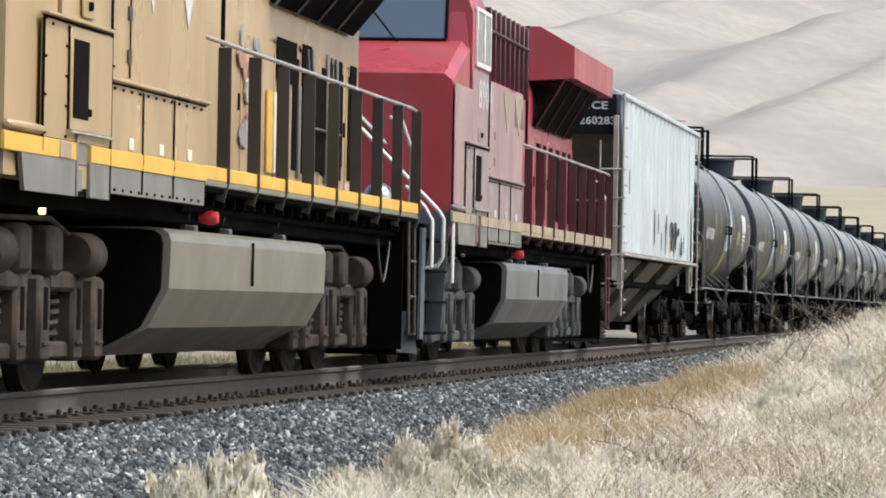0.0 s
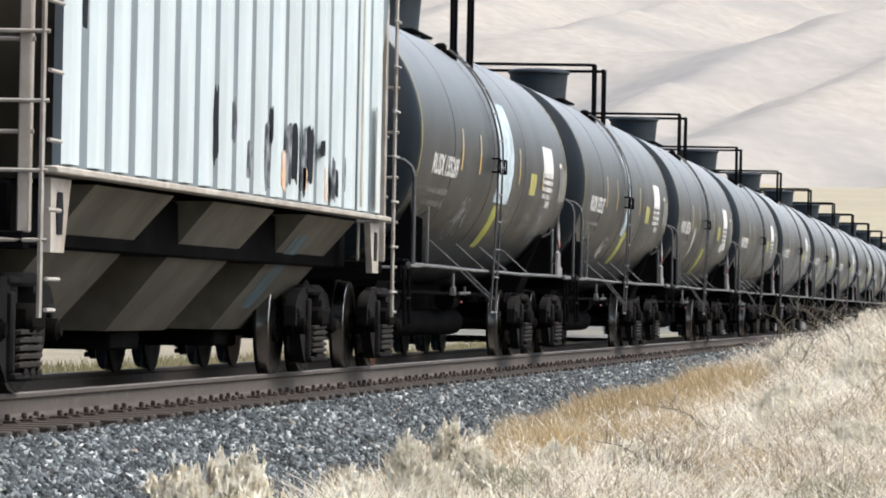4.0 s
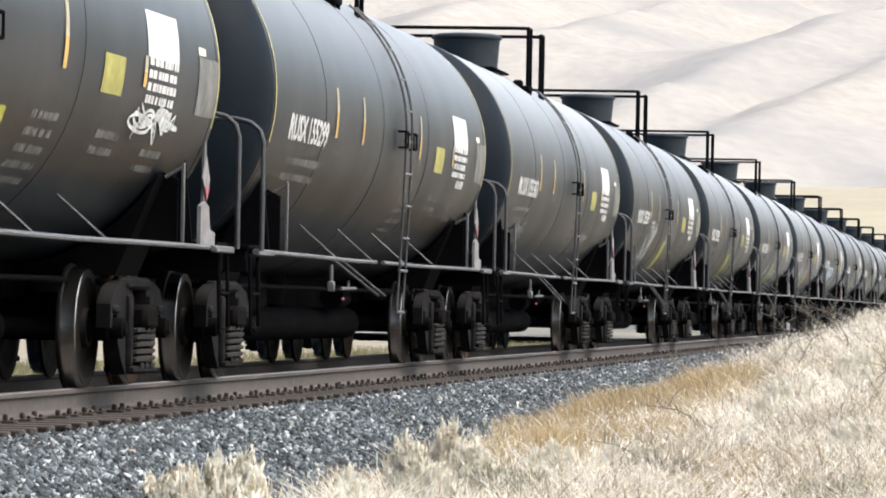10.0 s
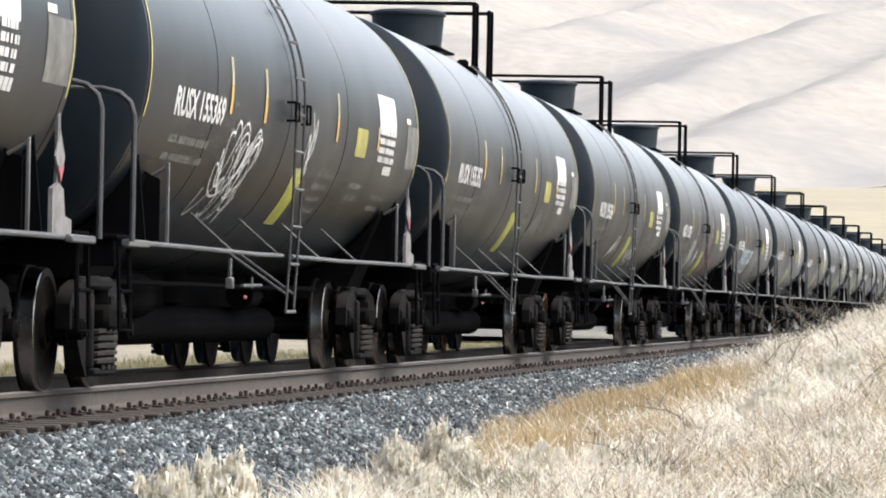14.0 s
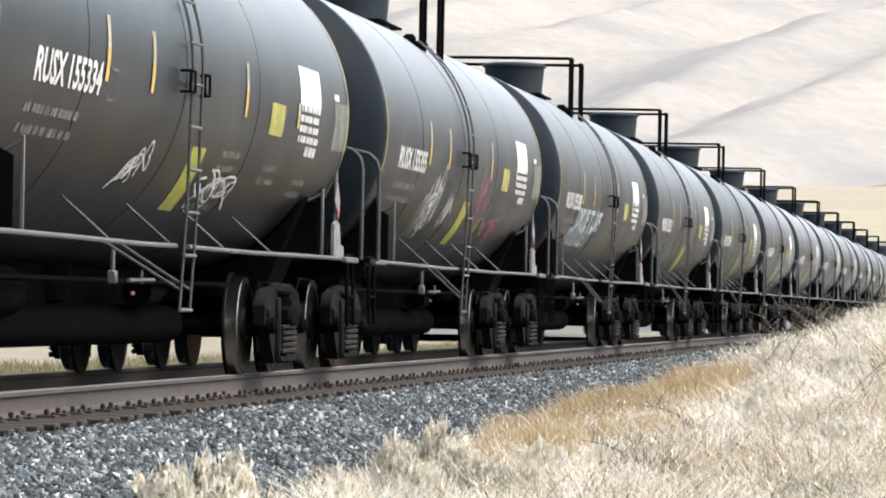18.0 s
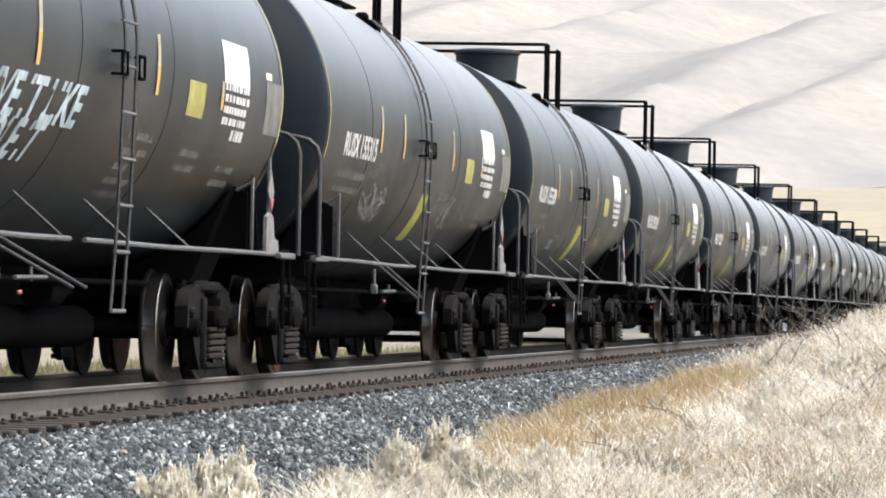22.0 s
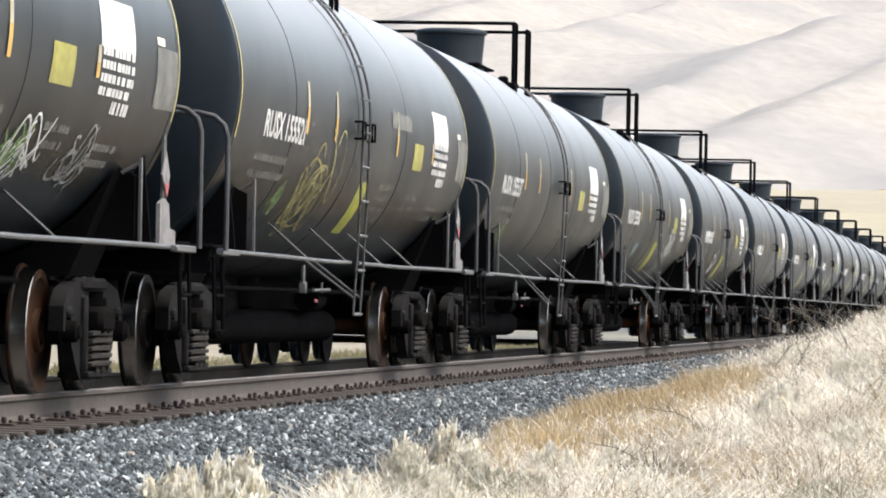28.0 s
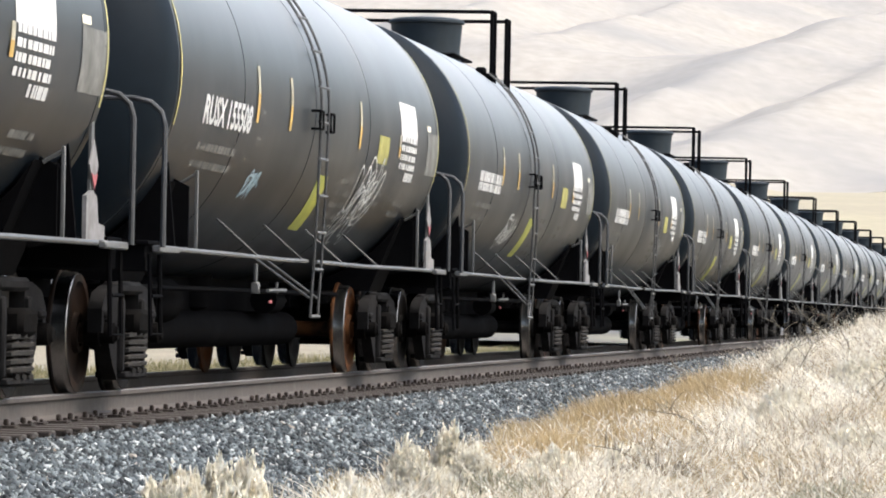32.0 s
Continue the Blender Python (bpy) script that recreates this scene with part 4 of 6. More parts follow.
    # y, low, high, width, paint: patches on the rib faces
    for y, z0, z1, w, paint in ((-7.0, 2.5, 2.9, 0.14, INK), (-1.9, 1.75, 2.35, 0.2, INK), (-1.05, 1.95, 2.3, 0.2, SPRAY_BLACK), (-0.3, 1.7, 2.0, 0.2, SPRAY_BLACK), (0.6, 1.62, 2.2, 0.26, SPRAY_BLACK), (0.75, 2.0, 2.32, 0.2, INK),
                                (1.45, 1.64, 1.96, 0.2, SPRAY_ORANGE), (1.7, 1.66, 2.25, 0.26, SPRAY_BLACK), (2.05, 1.72, 2.24, 0.24, INK), (2.55, 1.62, 2.2, 0.22, SPRAY_BLACK), (2.62, 1.66, 1.86, 0.2, SPRAY_ORANGE),
                                (2.92, 1.74, 2.24, 0.28, INK), (3.65, 2.0, 2.14, 0.22, INK), (3.85, 1.58, 1.9, 0.12, SPRAY_ORANGE), (4.3, 1.62, 2.0, 0.2, SPRAY_BLACK), (4.5, 1.66, 1.9, 0.16, INK), (4.95, 1.7, 2.02, 0.16, SPRAY_BLACK)):
        n = 13
        o = []
        for k in range(n):
            a = 2 * math.pi * k / n
            r = rng.uniform(0.82, 1.12)
            cx, cz = max(-1.0, min(1.0, 1.3 * math.cos(a))), max(-1.0, min(1.0, 1.3 * math.sin(a)))
            o.append((y + cx * w * r * 0.6, (z0 + z1) / 2 + cz * (z1 - z0) / 2 * r))
        part("graffiti", Mesh().plate(o, 0.004, "x", 1.5535), paint, body, "worn spray-paint patch")
    part("rust_streak", Mesh().plate([(6.02, 1.6), (6.14, 1.6), (6.12, 3.6), (6.05, 3.6)], 0.006, "x", 1.5525), RUSTWASH, body, "brown rust streak")
    part("rust_streak", Mesh().plate([(7.02, 1.6), (7.1, 1.6), (7.08, 2.6), (7.04, 2.6)], 0.006, "x", 1.5525), RUSTWASH, body, "brown rust streak")
    part("graffiti", Mesh().add([(1.30, 3.9, 1.29), (1.30, 4.6, 1.29), (0.72, 4.75, 0.62), (0.72, 4.2, 0.62)], [(0, 1, 2, 3)]), SPRAY_TEAL, body, "teal worn graffiti")
    return car


hopper = make_hopper()

# ---- locomotives: wide cab at the front (-y), long hood behind ----
UP_BODY = material("armour_yellow_paint", (0.34, 0.24, 0.12), 0.32, grain=0.12, scale=3, dirt=(0.29, 0.22, 0.135), dirt_amount=0.6, dirt_scale=1.0, stretch=(1, 1, 0.4))
UP_STRIPE = material("bright_yellow_paint", (0.56, 0.35, 0.055), 0.45, spec=0.3, grain=0.1, scale=6, dirt=(0.46, 0.29, 0.09), dirt_amount=0.4)
UP_POST = material("dark_brown_paint", (0.027, 0.022, 0.017), 0.5, grain=0.15, scale=6, dirt=(0.045, 0.041, 0.034), dirt_amount=0.4)
UP_TANK = material("dusty_tan_grey_paint", (0.14, 0.136, 0.11), 0.4, grain=0.1, scale=4, dirt=(0.125, 0.12, 0.095), dirt_amount=0.5, dirt_scale=0.8)
CP_BODY = material("faded_red_paint", (0.29, 0.035, 0.047), 0.33, grain=0.1, scale=3, dirt=(0.21, 0.075, 0.08), dirt_amount=0.6, dirt_scale=1.0, stretch=(1, 1, 0.4))
CP_STRIPE = material("cream_stripe_paint", (0.3, 0.245, 0.17), 0.5, grain=0.1, scale=6, dirt=(0.175, 0.150, 0.110), dirt_amount=0.5)
CP_POST = material("maroon_paint", (0.050, 0.010, 0.013), 0.5, grain=0.15, scale=6, dirt=(0.065, 0.030, 0.030), dirt_amount=0.4)
CP_TANK = material("grey_tank_paint", (0.115, 0.12, 0.127), 0.5, grain=0.1, scale=4, dirt=(0.06, 0.062, 0.064), dirt_amount=0.5, dirt_scale=0.8)
LOWGREY = material("light_grey_paint", (0.155, 0.157, 0.145), 0.42, grain=0.08, scale=4, dirt=(0.085, 0.081, 0.078), dirt_amount=0.5, dirt_scale=1.4)
PINKSIDE = material("pale_pink_red_paint", (0.28, 0.19, 0.19), 0.42, grain=0.08, scale=4, dirt=(0.22, 0.15, 0.15), dirt_amount=0.7, dirt_scale=1.2, stretch=(1, 1, 0.5))
PINKGREY = material("pink_grey_paint", (0.235, 0.185, 0.18), 0.42, grain=0.08, scale=4, dirt=(0.19, 0.165, 0.16), dirt_amount=0.5, dirt_scale=1.4)
SLOT = material("dark_opening", (0.007, 0.0052, 0.0052), 0.95, spec=0.03, grain=0.2, scale=10)
GLASS = material("cab_glass", (0.075, 0.105, 0.145), 0.06, spec=0.8)
TRUCKTAN = material("dusty_truck_casting", (0.05, 0.042, 0.037), 0.8, grain=0.25, scale=8, bump=0.2, spec=0.1, dirt=(0.012, 0.0105, 0.0095), dirt_amount=0.75, dirt_scale=2.5)
TRUCKGREY = material("grey_truck_casting", (0.065, 0.068, 0.072), 0.8, grain=0.25, scale=8, bump=0.2, spec=0.1, dirt=(0.012, 0.012, 0.0125), dirt_amount=0.6, dirt_scale=2.5)
PIPE = material("worn_bright_pipe", (0.34, 0.32, 0.30), 0.35, 0.3, grain=0.1, scale=16, dirt=(0.2, 0.17, 0.14), dirt_amount=0.4, dirt_scale=4)
HANDRAIL = material("white_handrail_paint", (0.546, 0.546, 0.532), 0.4, grain=0.08, scale=10, dirt=(0.280, 0.280, 0.266), dirt_amount=0.3)
STEPBLUE = material("blue_grey_step_panel", (0.05, 0.064, 0.078), 0.55, grain=0.15, scale=6, dirt=(0.060, 0.060, 0.060), dirt_amount=0.4)
SILVER = material("chrome_dome", (0.3, 0.3, 0.3), 0.06, 1.0)
LAMP = glow("step_lamp_glow", (1.0, 0.6, 0.2), 1.6)


def big_wheelset():
    m = Mesh().rod((-1.0, 0, 0), (1.0, 0, 0), 0.1, 12)
    for sx in (1, -1):
        prof = [(0.1, 0.60), (0.14, 0.71), (0.35, 0.73), (0.46, 0.69), (0.56, 0.69), (0.562, 0.715), (0.537, 0.722), (0.531, 0.77), (0.528, 0.83), (0.45, 0.835), (0.36, 0.79), (0.16, 0.81), (0.1, 0.85)]
        m.spin([(r, s * sx) for r, s in prof], 40, "x")
    me = m.mesh("wheelset", WHEEL)
    me.materials.append(TREAD)
    for p in me.polygons:
        rs = [math.hypot(me.vertices[i].co.y, me.vertices[i].co.z) for i in p.vertices]
        if min(rs) > 0.52 and max(rs) < 0.54:
            p.material_index = 1
    return me


BIGSET = big_wheelset()


def loco_truck(parent, y, cast):
    truck = part("truck", Mesh().box((0, 0, 0.85), (1.7, 3.6, 0.22), bevel=0.03), GRIME, parent, "dusty three-axle locomotive truck", at=(0, y, 0))
    for sx in (1, -1):
        x = 1.06 * sx
        part("side_frame", Mesh().plate([(-2.5, 0.82), (-2.5, 1.08), (-1.2, 1.16), (1.2, 1.16), (2.5, 1.08), (2.5, 0.82), (1.2, 0.72), (-1.2, 0.72)], 0.16, "x", x), cast, truck, "dusty tan cast side frame")
        for ay in (-1.85, 0.0, 1.85):
            for d in (-0.37, 0.37):
                leg = part("pedestal_leg", Mesh().box((x + 0.04 * sx, ay + d, 0.53), (0.26, 0.34, 0.6), bevel=0.03), cast, truck)
                part("leg_pocket", Mesh().box((x + 0.165 * sx, ay + d, 0.6), (0.02, 0.13, 0.3), bevel=0.008), GRIME, leg, "dark cast pocket")
                part("leg_rib", Mesh().box((x + 0.175 * sx, ay + d, 0.36), (0.02, 0.2, 0.03), bevel=0.006), cast, leg)
            part("tie_bar", Mesh().box((x, ay, 0.29), (0.14, 0.84, 0.07), bevel=0.01), cast, truck)
            part("journal_box", Mesh().box((x, ay, 0.54), (0.2, 0.34, 0.34), bevel=0.05).spin([(0, 0.13 * sx), (0.09, 0.12 * sx), (0.11, 0.0)], 16, "x", (x, ay, 0.54)), GRIME, truck)
        for ay in (-0.92, 0.92):
            for o in (-0.17, 0.17):
                part("coil_spring", Mesh().pipe([(x - 0.02 * sx + 0.11 * math.cos(a), ay + o + 0.11 * math.sin(a), 0.36 + 0.36 * i / 36) for i, a in ((i, i * 0.87) for i in range(37))], 0.024, 6), SPRING, truck)
            part("spring_seat", Mesh().box((x, ay, 0.31), (0.26, 0.9, 0.12), bevel=0.02), cast, truck)
            part("spring_cap", Mesh().box((x + 0.03 * sx, ay, 0.79), (0.3, 0.9, 0.14), bevel=0.03), cast, truck)
            part("frame_box", Mesh().box((x + 0.12 * sx, ay * 0.55, 1.0), (0.2, 0.42, 0.34), bevel=0.04), cast, truck, "cast box on the side frame")
        part("brake_cylinder", Mesh().spin([(0.0, -0.3), (0.14, -0.3), (0.16, -0.26), (0.16, 0.2), (0.1, 0.26), (0.05, 0.3), (0.05, 0.6), (0.0, 0.6)], 18, "y", (1.22 * sx, 1.55, 0.98)), cast, truck, "grimy brake cylinder")
        part("brake_cylinder", Mesh().spin([(0.0, -0.6), (0.05, -0.6), (0.05, -0.3), (0.1, -0.26), (0.16, -0.2), (0.16, 0.26), (0.14, 0.3), (0.0, 0.3)], 18, "y", (1.22 * sx, -1.45, 0.98)), cast, truck, "grimy brake cylinder")
        part("sand_pipe", Mesh().pipe([(1.2 * sx, -2.3, 1.15), (1.22 * sx, -1.2, 1.2), (1.22 * sx, 0.5, 1.22), (1.2 * sx, 1.2, 1.12)], 0.02, 6), cast, truck)
    for ay in (-1.85, 0.0, 1.85):
        part("wheelset", BIGSET, None, truck, "locomotive axle and wheels", at=(0, ay, 0.533))
    return truck


BOLT = Mesh().box((0, 0, 0), (0.016, 0.034, 0.02), bevel=0.004).mesh("bolt", SLOT)


def slab(m, y0, y1, z0, z1, x, d=0.02):
    return m.box((x, (y0 + y1) / 2, (z0 + z1) / 2), (d, y1 - y0, z1 - z0), bevel=0.004)


def make_loco(name, label, body, stripe, post, tank, red):
    car = thing(name, label, "locomotive")
    # underframe
    part("underframe", Mesh().box((0, 0.2, 1.42), (2.5, 20.6, 0.3), bevel=0.02), BLACK, car, "black underframe")
    part("deck", Mesh().box((0, 4.45, 1.56), (3.0, 12.9, 0.07), bevel=0.01), BLACK, car, "dark walkway deck")
    for sx in (1, -1):
        part("deck_edge", Mesh().box((sx * 1.5, 4.45, 1.595), (0.05, 12.8, 0.05), bevel=0.008), stripe if red else tank, car, "narrow walkway edge")
        part("stripe", Mesh().box((sx * 1.5, 4.45, 1.675), (0.046, 12.8, 0.11), bevel=0.006), stripe, car, "stripe along the walkway edge")
    # nose and cab
    part("nose", Mesh().loft([[(-1.48, y, 1.45), (1.48, y, 1.45), (1.48, y, zs), (1.38, y, zt), (-1.38, y, zt), (-1.48, y, zs)] for y, zs, zt in ((-8.9, 3.18, 3.26), (-7.35, 3.62, 3.72))]), body, car, "wide sloping nose")
    cab = part("cab", Mesh().loft([[(-1.5, y, 1.42), (1.5, y, 1.42), (1.5, y, 4.05), (1.32, y, 4.5), (0, y, 4.66), (-1.32, y, 4.5), (-1.5, y, 4.05)] for y in (-7.3, -5.6)]), body, car, "wide crew cab")
    part("cab_front", Mesh().loft([[(-1.47, -7.4, 3.55), (1.47, -7.4, 3.55), (1.47, -7.3, 3.55), (-1.47, -7.3, 3.55)], [(-1.36, -7.22, 4.45), (1.36, -7.22, 4.45), (1.36, -7.12, 4.45), (-1.36, -7.12, 4.45)]]), body, cab)
    for x0, x1 in ((0.12, 1.2), (-1.2, -0.12)):
        pane = [[(x0, -7.405, 3.72), (x1, -7.405, 3.72), (x1, -7.39, 3.72), (x0, -7.39, 3.72)], [(x0, -7.28, 4.3), (x1, -7.28, 4.3), (x1, -7.265, 4.3), (x0, -7.265, 4.3)]]
        part("windshield", Mesh().loft(pane), GLASS, cab, "blue-grey windshield pane")
        rim = Mesh()
        for (ax, az), (bx, bz) in (((x0, 3.72), (x1, 3.72)), ((x1, 3.72), (x1, 4.3)), ((x0, 4.3), (x1, 4.3)), ((x0, 3.72), (x0, 4.3))):
            ya, yb = -7.40 + (az - 3.72) * 0.215, -7.40 + (bz - 3.72) * 0.215
            rim.rod((ax, ya, az), (bx, yb, bz), 0.022, 6)
        part("windshield_frame", rim, SLOT, cab)
    part("wiper", Mesh().rod((0.7, -7.46, 3.62), (0.35, -7.42, 4.05), 0.012, 5).box((0.7, -7.45, 3.6), (0.18, 0.06, 0.05), bevel=0.01), SLOT, cab)
    for sx in (1, -1):
        for y0, y1 in ((-7.0, -6.35), (-6.25, -5.7)):
            win = part("side_window", slab(Mesh(), y0, y1, 3.5, 4.08, sx * 1.508), GLASS, cab, "sliding cab window")
            fr = Mesh()
            slab(fr, y0 - 0.05, y0, 3.45, 4.13, sx * 1.515, 0.03), slab(fr, y1, y1 + 0.05, 3.45, 4.13, sx * 1.515, 0.03), slab(fr, y0, y1, 3.44, 3.5, sx * 1.515, 0.03), slab(fr, y0, y1, 4.08, 4.13, sx * 1.515, 0.03)
            part("window_frame", fr, HANDRAIL, win, "light window frame")
        # lower frame under the cab: sloped front end, a gap for the step box, grey below the stripe
        grey = Mesh().plate([(-8.58, 1.60), (-8.47, 1.36), (-6.87, 1.36), (-6.87, 1.60)], 0.03, "x", sx * 1.512)
        slab(grey, -6.39, -5.72, 1.36, 1.60, sx * 1.512, 0.03)
        side = part("side_frame_panel", grey, LOWGREY, car, "light grey lower frame panel")
        part("stripe", slab(slab(Mesh(), -9.1, -6.87, 1.60, 1.72, sx * 1.518, 0.03), -6.39, -1.95, 1.60, 1.72, sx * 1.518, 0.03), stripe, side, "stripe along the lower body")
        part("sill_ledge", Mesh().box((sx * 1.52, -8.5, 1.765), (0.07, 1.0, 0.06), bevel=0.02), LOWGREY if red else body, side, "rounded sill ledge")
        part("panel_patch", slab(Mesh(), -7.45, -7.1, 1.605, 1.715, sx * 1.537, 0.008), CP_STRIPE, side, "pale patch on the stripe")
        well = part("step_box", slab(Mesh(), -6.87, -6.39, 1.36, 1.78, sx * 1.47, 0.03), SLOT, car, "dark recessed step box")
        part("step_door", slab(Mesh(), -6.8, -6.42, 1.58, 1.75, sx * 1.50, 0.02), LOWGREY, well, "small grey step-box door")
        part("step_rim", slab(slab(Mesh(), -6.8, -6.55, 1.4, 1.55, sx * 1.492, 0.02), -6.9, -6.86, 1.36, 1.78, sx * 1.525, 0.03), LOWGREY, well)
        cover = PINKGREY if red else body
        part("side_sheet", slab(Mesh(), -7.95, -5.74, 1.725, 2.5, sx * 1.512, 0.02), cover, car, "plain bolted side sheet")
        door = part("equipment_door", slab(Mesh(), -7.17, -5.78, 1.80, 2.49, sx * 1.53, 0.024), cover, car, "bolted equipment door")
        part("door_slot", slab(Mesh(), -7.09, -6.6, 1.88, 2.41, sx * 1.544, 0.012), SLOT, door, "dark ventilation slot")
        part("door_lip", Mesh().rod((sx * 1.55, -7.19, 1.785), (sx * 1.55, -5.77, 1.785), 0.014, 6), PIPE, door, "bright door sill edge")
        part("drip_rail", Mesh().box((sx * 1.54, -6.9, 2.53), (0.06, 2.2, 0.025), bevel=0.006), cover, door, "drip rail over the door")
        # dark strip painted in as the shadow line below the drip rail
        part("drip_shadow_gap", slab(Mesh(), -8.0, -5.8, 2.503, 2.516, sx * 1.525, 0.016), SLOT, door)
        for y in (-7.19, -5.775):
            part("door_gap", slab(Mesh(), y, y + 0.015, 1.80, 2.49, sx * 1.527, 0.02), SLOT, door)
        part("latch", slab(Mesh(), -6.58, -6.5, 1.91, 1.96, sx * 1.546, 0.014), SLOT, door)
        hatch = part("fuse_hatch", slab(Mesh(), -6.72, -6.3, 2.58, 2.74, sx * 1.517, 0.016), cover, car, "small hatch with a dark knob")
        part("knob", Mesh().spin([(0, 0.03 * sx), (0.03, 0.025 * sx), (0.035, 0.0)], 10, "x", (sx * 1.526, -6.52, 2.66)), SLOT, hatch)
        part("panel_joint", slab(Mesh(), -7.97, -7.955, 1.62, 2.5, sx * 1.525, 0.02), SLOT, side)
        part("panel_joint", slab(Mesh(), -5.735, -5.715, 1.38, 3.35, sx * 1.525, 0.02), SLOT, side)
        # auxiliary cab between cab and hood
        aux = part("auxiliary_cab", Mesh().box((sx * 0.75, -3.75, 2.4), (1.5, 3.7, 1.92), bevel=0.01), body, car, "equipment cab side")
        part("lower_panel", slab(Mesh(), -5.7, -1.97, 1.41, 1.60, sx * 1.508, 0.03), LOWGREY, car, "light grey lower side panel")
        part("middle_panel", slab(Mesh(), -5.7, -1.97, 1.72, 2.185, sx * 1.508, 0.026), cover, car, "bolted middle side panel")
        part("panel_ledge", Mesh().box((sx * 1.53, -3.84, 2.205), (0.07, 3.7, 0.03), bevel=0.01), cover, aux)
        part("ledge_gap", slab(Mesh(), -5.68, -1.98, 2.178, 2.19, sx * 1.524, 0.016), SLOT, aux)
        for y in (-4.55, -3.33):
            part("panel_joint", slab(Mesh(), y, y + 0.014, 1.43, 2.17, sx * 1.527, 0.016), SLOT, aux)
        for y in (-5.05, -3.9, -2.75):
            part("reflector", slab(Mesh(), y, y + 0.16, 1.735, 1.82, sx * 1.527, 0.012), WHITE if red else PALETAPE, aux, "small pale reflector")
        part("panel_joint", slab(Mesh(), -4.97, -4.955, 2.25, 3.3, sx * 1.505, 0.012), SLOT, aux)
        for z in (2.35, 2.66):
            part("hinge", slab(Mesh(), -5.06, -4.94, z, z + 0.1, sx * 1.507, 0.02), CP_POST if red else UP_POST, aux)
        if sx > 0:
            spots = [(-5.6 + 0.31 * k, 2.15) for k in range(12)] + [(-7.9, 1.75 + 0.25 * k) for k in range(4)] + [(-7.24, 1.75 + 0.2 * k) for k in range(4)] + [(-7.7 + 0.5 * k, 2.47) for k in range(4)]
            spots += [(-5.55 + 0.3 * k, 1.44) for k in range(12)] + [(-5.66, 2.3 + 0.25 * k) for k in range(4)] + [(-4.53, 1.66), (-3.3, 1.66), (-4.53, 1.95), (-3.3, 1.95)]
            for y, z in spots:
                part("bolt", BOLT, None, aux, at=(1.527, y, z))
        part("cable_pipe", Mesh().rod((sx * 1.43, -0.75, 2.72), (sx * 1.43, -0.75, 4.3), 0.02, 6), SLOT, car, "black upright cable pipe")
        # upper blower housing with upright fins
        part("blower_housing", Mesh().box((sx * 0.62, -3.4, 3.85), (1.24, 4.2, 0.98), bevel=0.02), body, car, "upper blower housing")
        for k in range(9):
            part("fin", Mesh().box((sx * 1.36, -5.35 + 0.52 * k, 3.78), (0.26, 0.05, 0.92), bevel=0.012), CP_POST if red else UP_POST, car)
        part("fin_bar", Mesh().rod((sx * 1.5, -5.5, 3.95), (sx * 1.5, -1.2, 3.95), 0.02, 6), CP_POST if red else UP_POST, car)
        # long hood side doors
        for k in range(13):
            y = -1.7 + 0.9 * k
            d = part("hood_door", slab(Mesh(), y, y + 0.84, 1.78, 3.05, sx * 0.962, 0.03), body, car, "hinged hood door")
            part("handle", slab(Mesh(), y + 0.72, y + 0.76, 2.35, 2.5, sx * 0.985, 0.02), SLOT, d)
            if k >= 7:
                part("door_slot", slab(Mesh(), y + 0.12, y + 0.46 + 0.05 * (k % 4), 1.92 + 0.12 * (k % 2), 2.98, sx * 0.985, 0.012), SLOT, d, "dark louvre opening")
        # walkway railing: flat posts and a pipe
        for k in range(9):
            y = -0.95 + 1.462 * k
            p = part("railing_post", Mesh().plate([(sx * 1.435, 2.70), (sx * 1.54, 2.70), (sx * 1.545, 1.62), (sx * 1.50, 1.46), (sx * 1.435, 1.48)], 0.03, "y", y), post, car, "flat dark railing post")
        part("railing", Mesh().pipe([(sx * 1.40, -1.95, 2.78), (sx * 1.47, -1.6, 2.74), (sx * 1.47, 10.5, 2.72), (sx * 1.47, 10.8, 2.7)], 0.02, 8), PIPE, car, "bright worn pipe handrail")
        for k in range(24):
            part("deck_bracket", Mesh().box((sx * 1.36, -1.4 + 0.5 * k, 1.47), (0.1, 0.09, 0.1), bevel=0.015), GRIME, car)
        part("deck_pipe", Mesh().rod((sx * 1.3, -1.8, 1.40), (sx * 1.3, 10.5, 1.40), 0.03, 6), BLACK, car)
        # end steps: panel, treads, bright handrails at front; rear ladder
        part("step_back", Mesh().plate([(sx * 0.5, 0.34), (sx * 1.40, 0.34), (sx * 1.49, 1.72), (sx * 0.5, 1.72)], 0.03, "y", -8.95), STEPBLUE, car, "blue-grey step well panel")
        part("step_light", Mesh().spin([(0, -0.03), (0.07, -0.025), (0.085, 0.0), (0.085, 0.02)], 18, "y", (sx * 1.12, -8.97, 1.25)), HANDRAIL, car, "round step light")
        for k in range(4):
            part("step_tread", Mesh().box((sx * 1.32, -9.75, 0.36 + 0.34 * k), (0.3, 1.5, 0.03), bevel=0.005), BLACK, car)
        part("step_side", Mesh().plate([(-10.85, 0.3), (-10.55, 0.3), (-10.45, 1.5), (-10.75, 1.5)], 0.03, "x", sx * 1.4), STEPBLUE, car)
        if red:
            part("grab_iron", Mesh().pipe([(sx * 1.5, -8.82, 0.92), (sx * 1.5, -8.82, 1.66), (sx * 1.45, -8.82, 1.74), (sx * 0.98, -8.82, 2.22), (sx * 0.45, -8.95, 2.76)], 0.024, 8), HANDRAIL, car, "white front handrail")
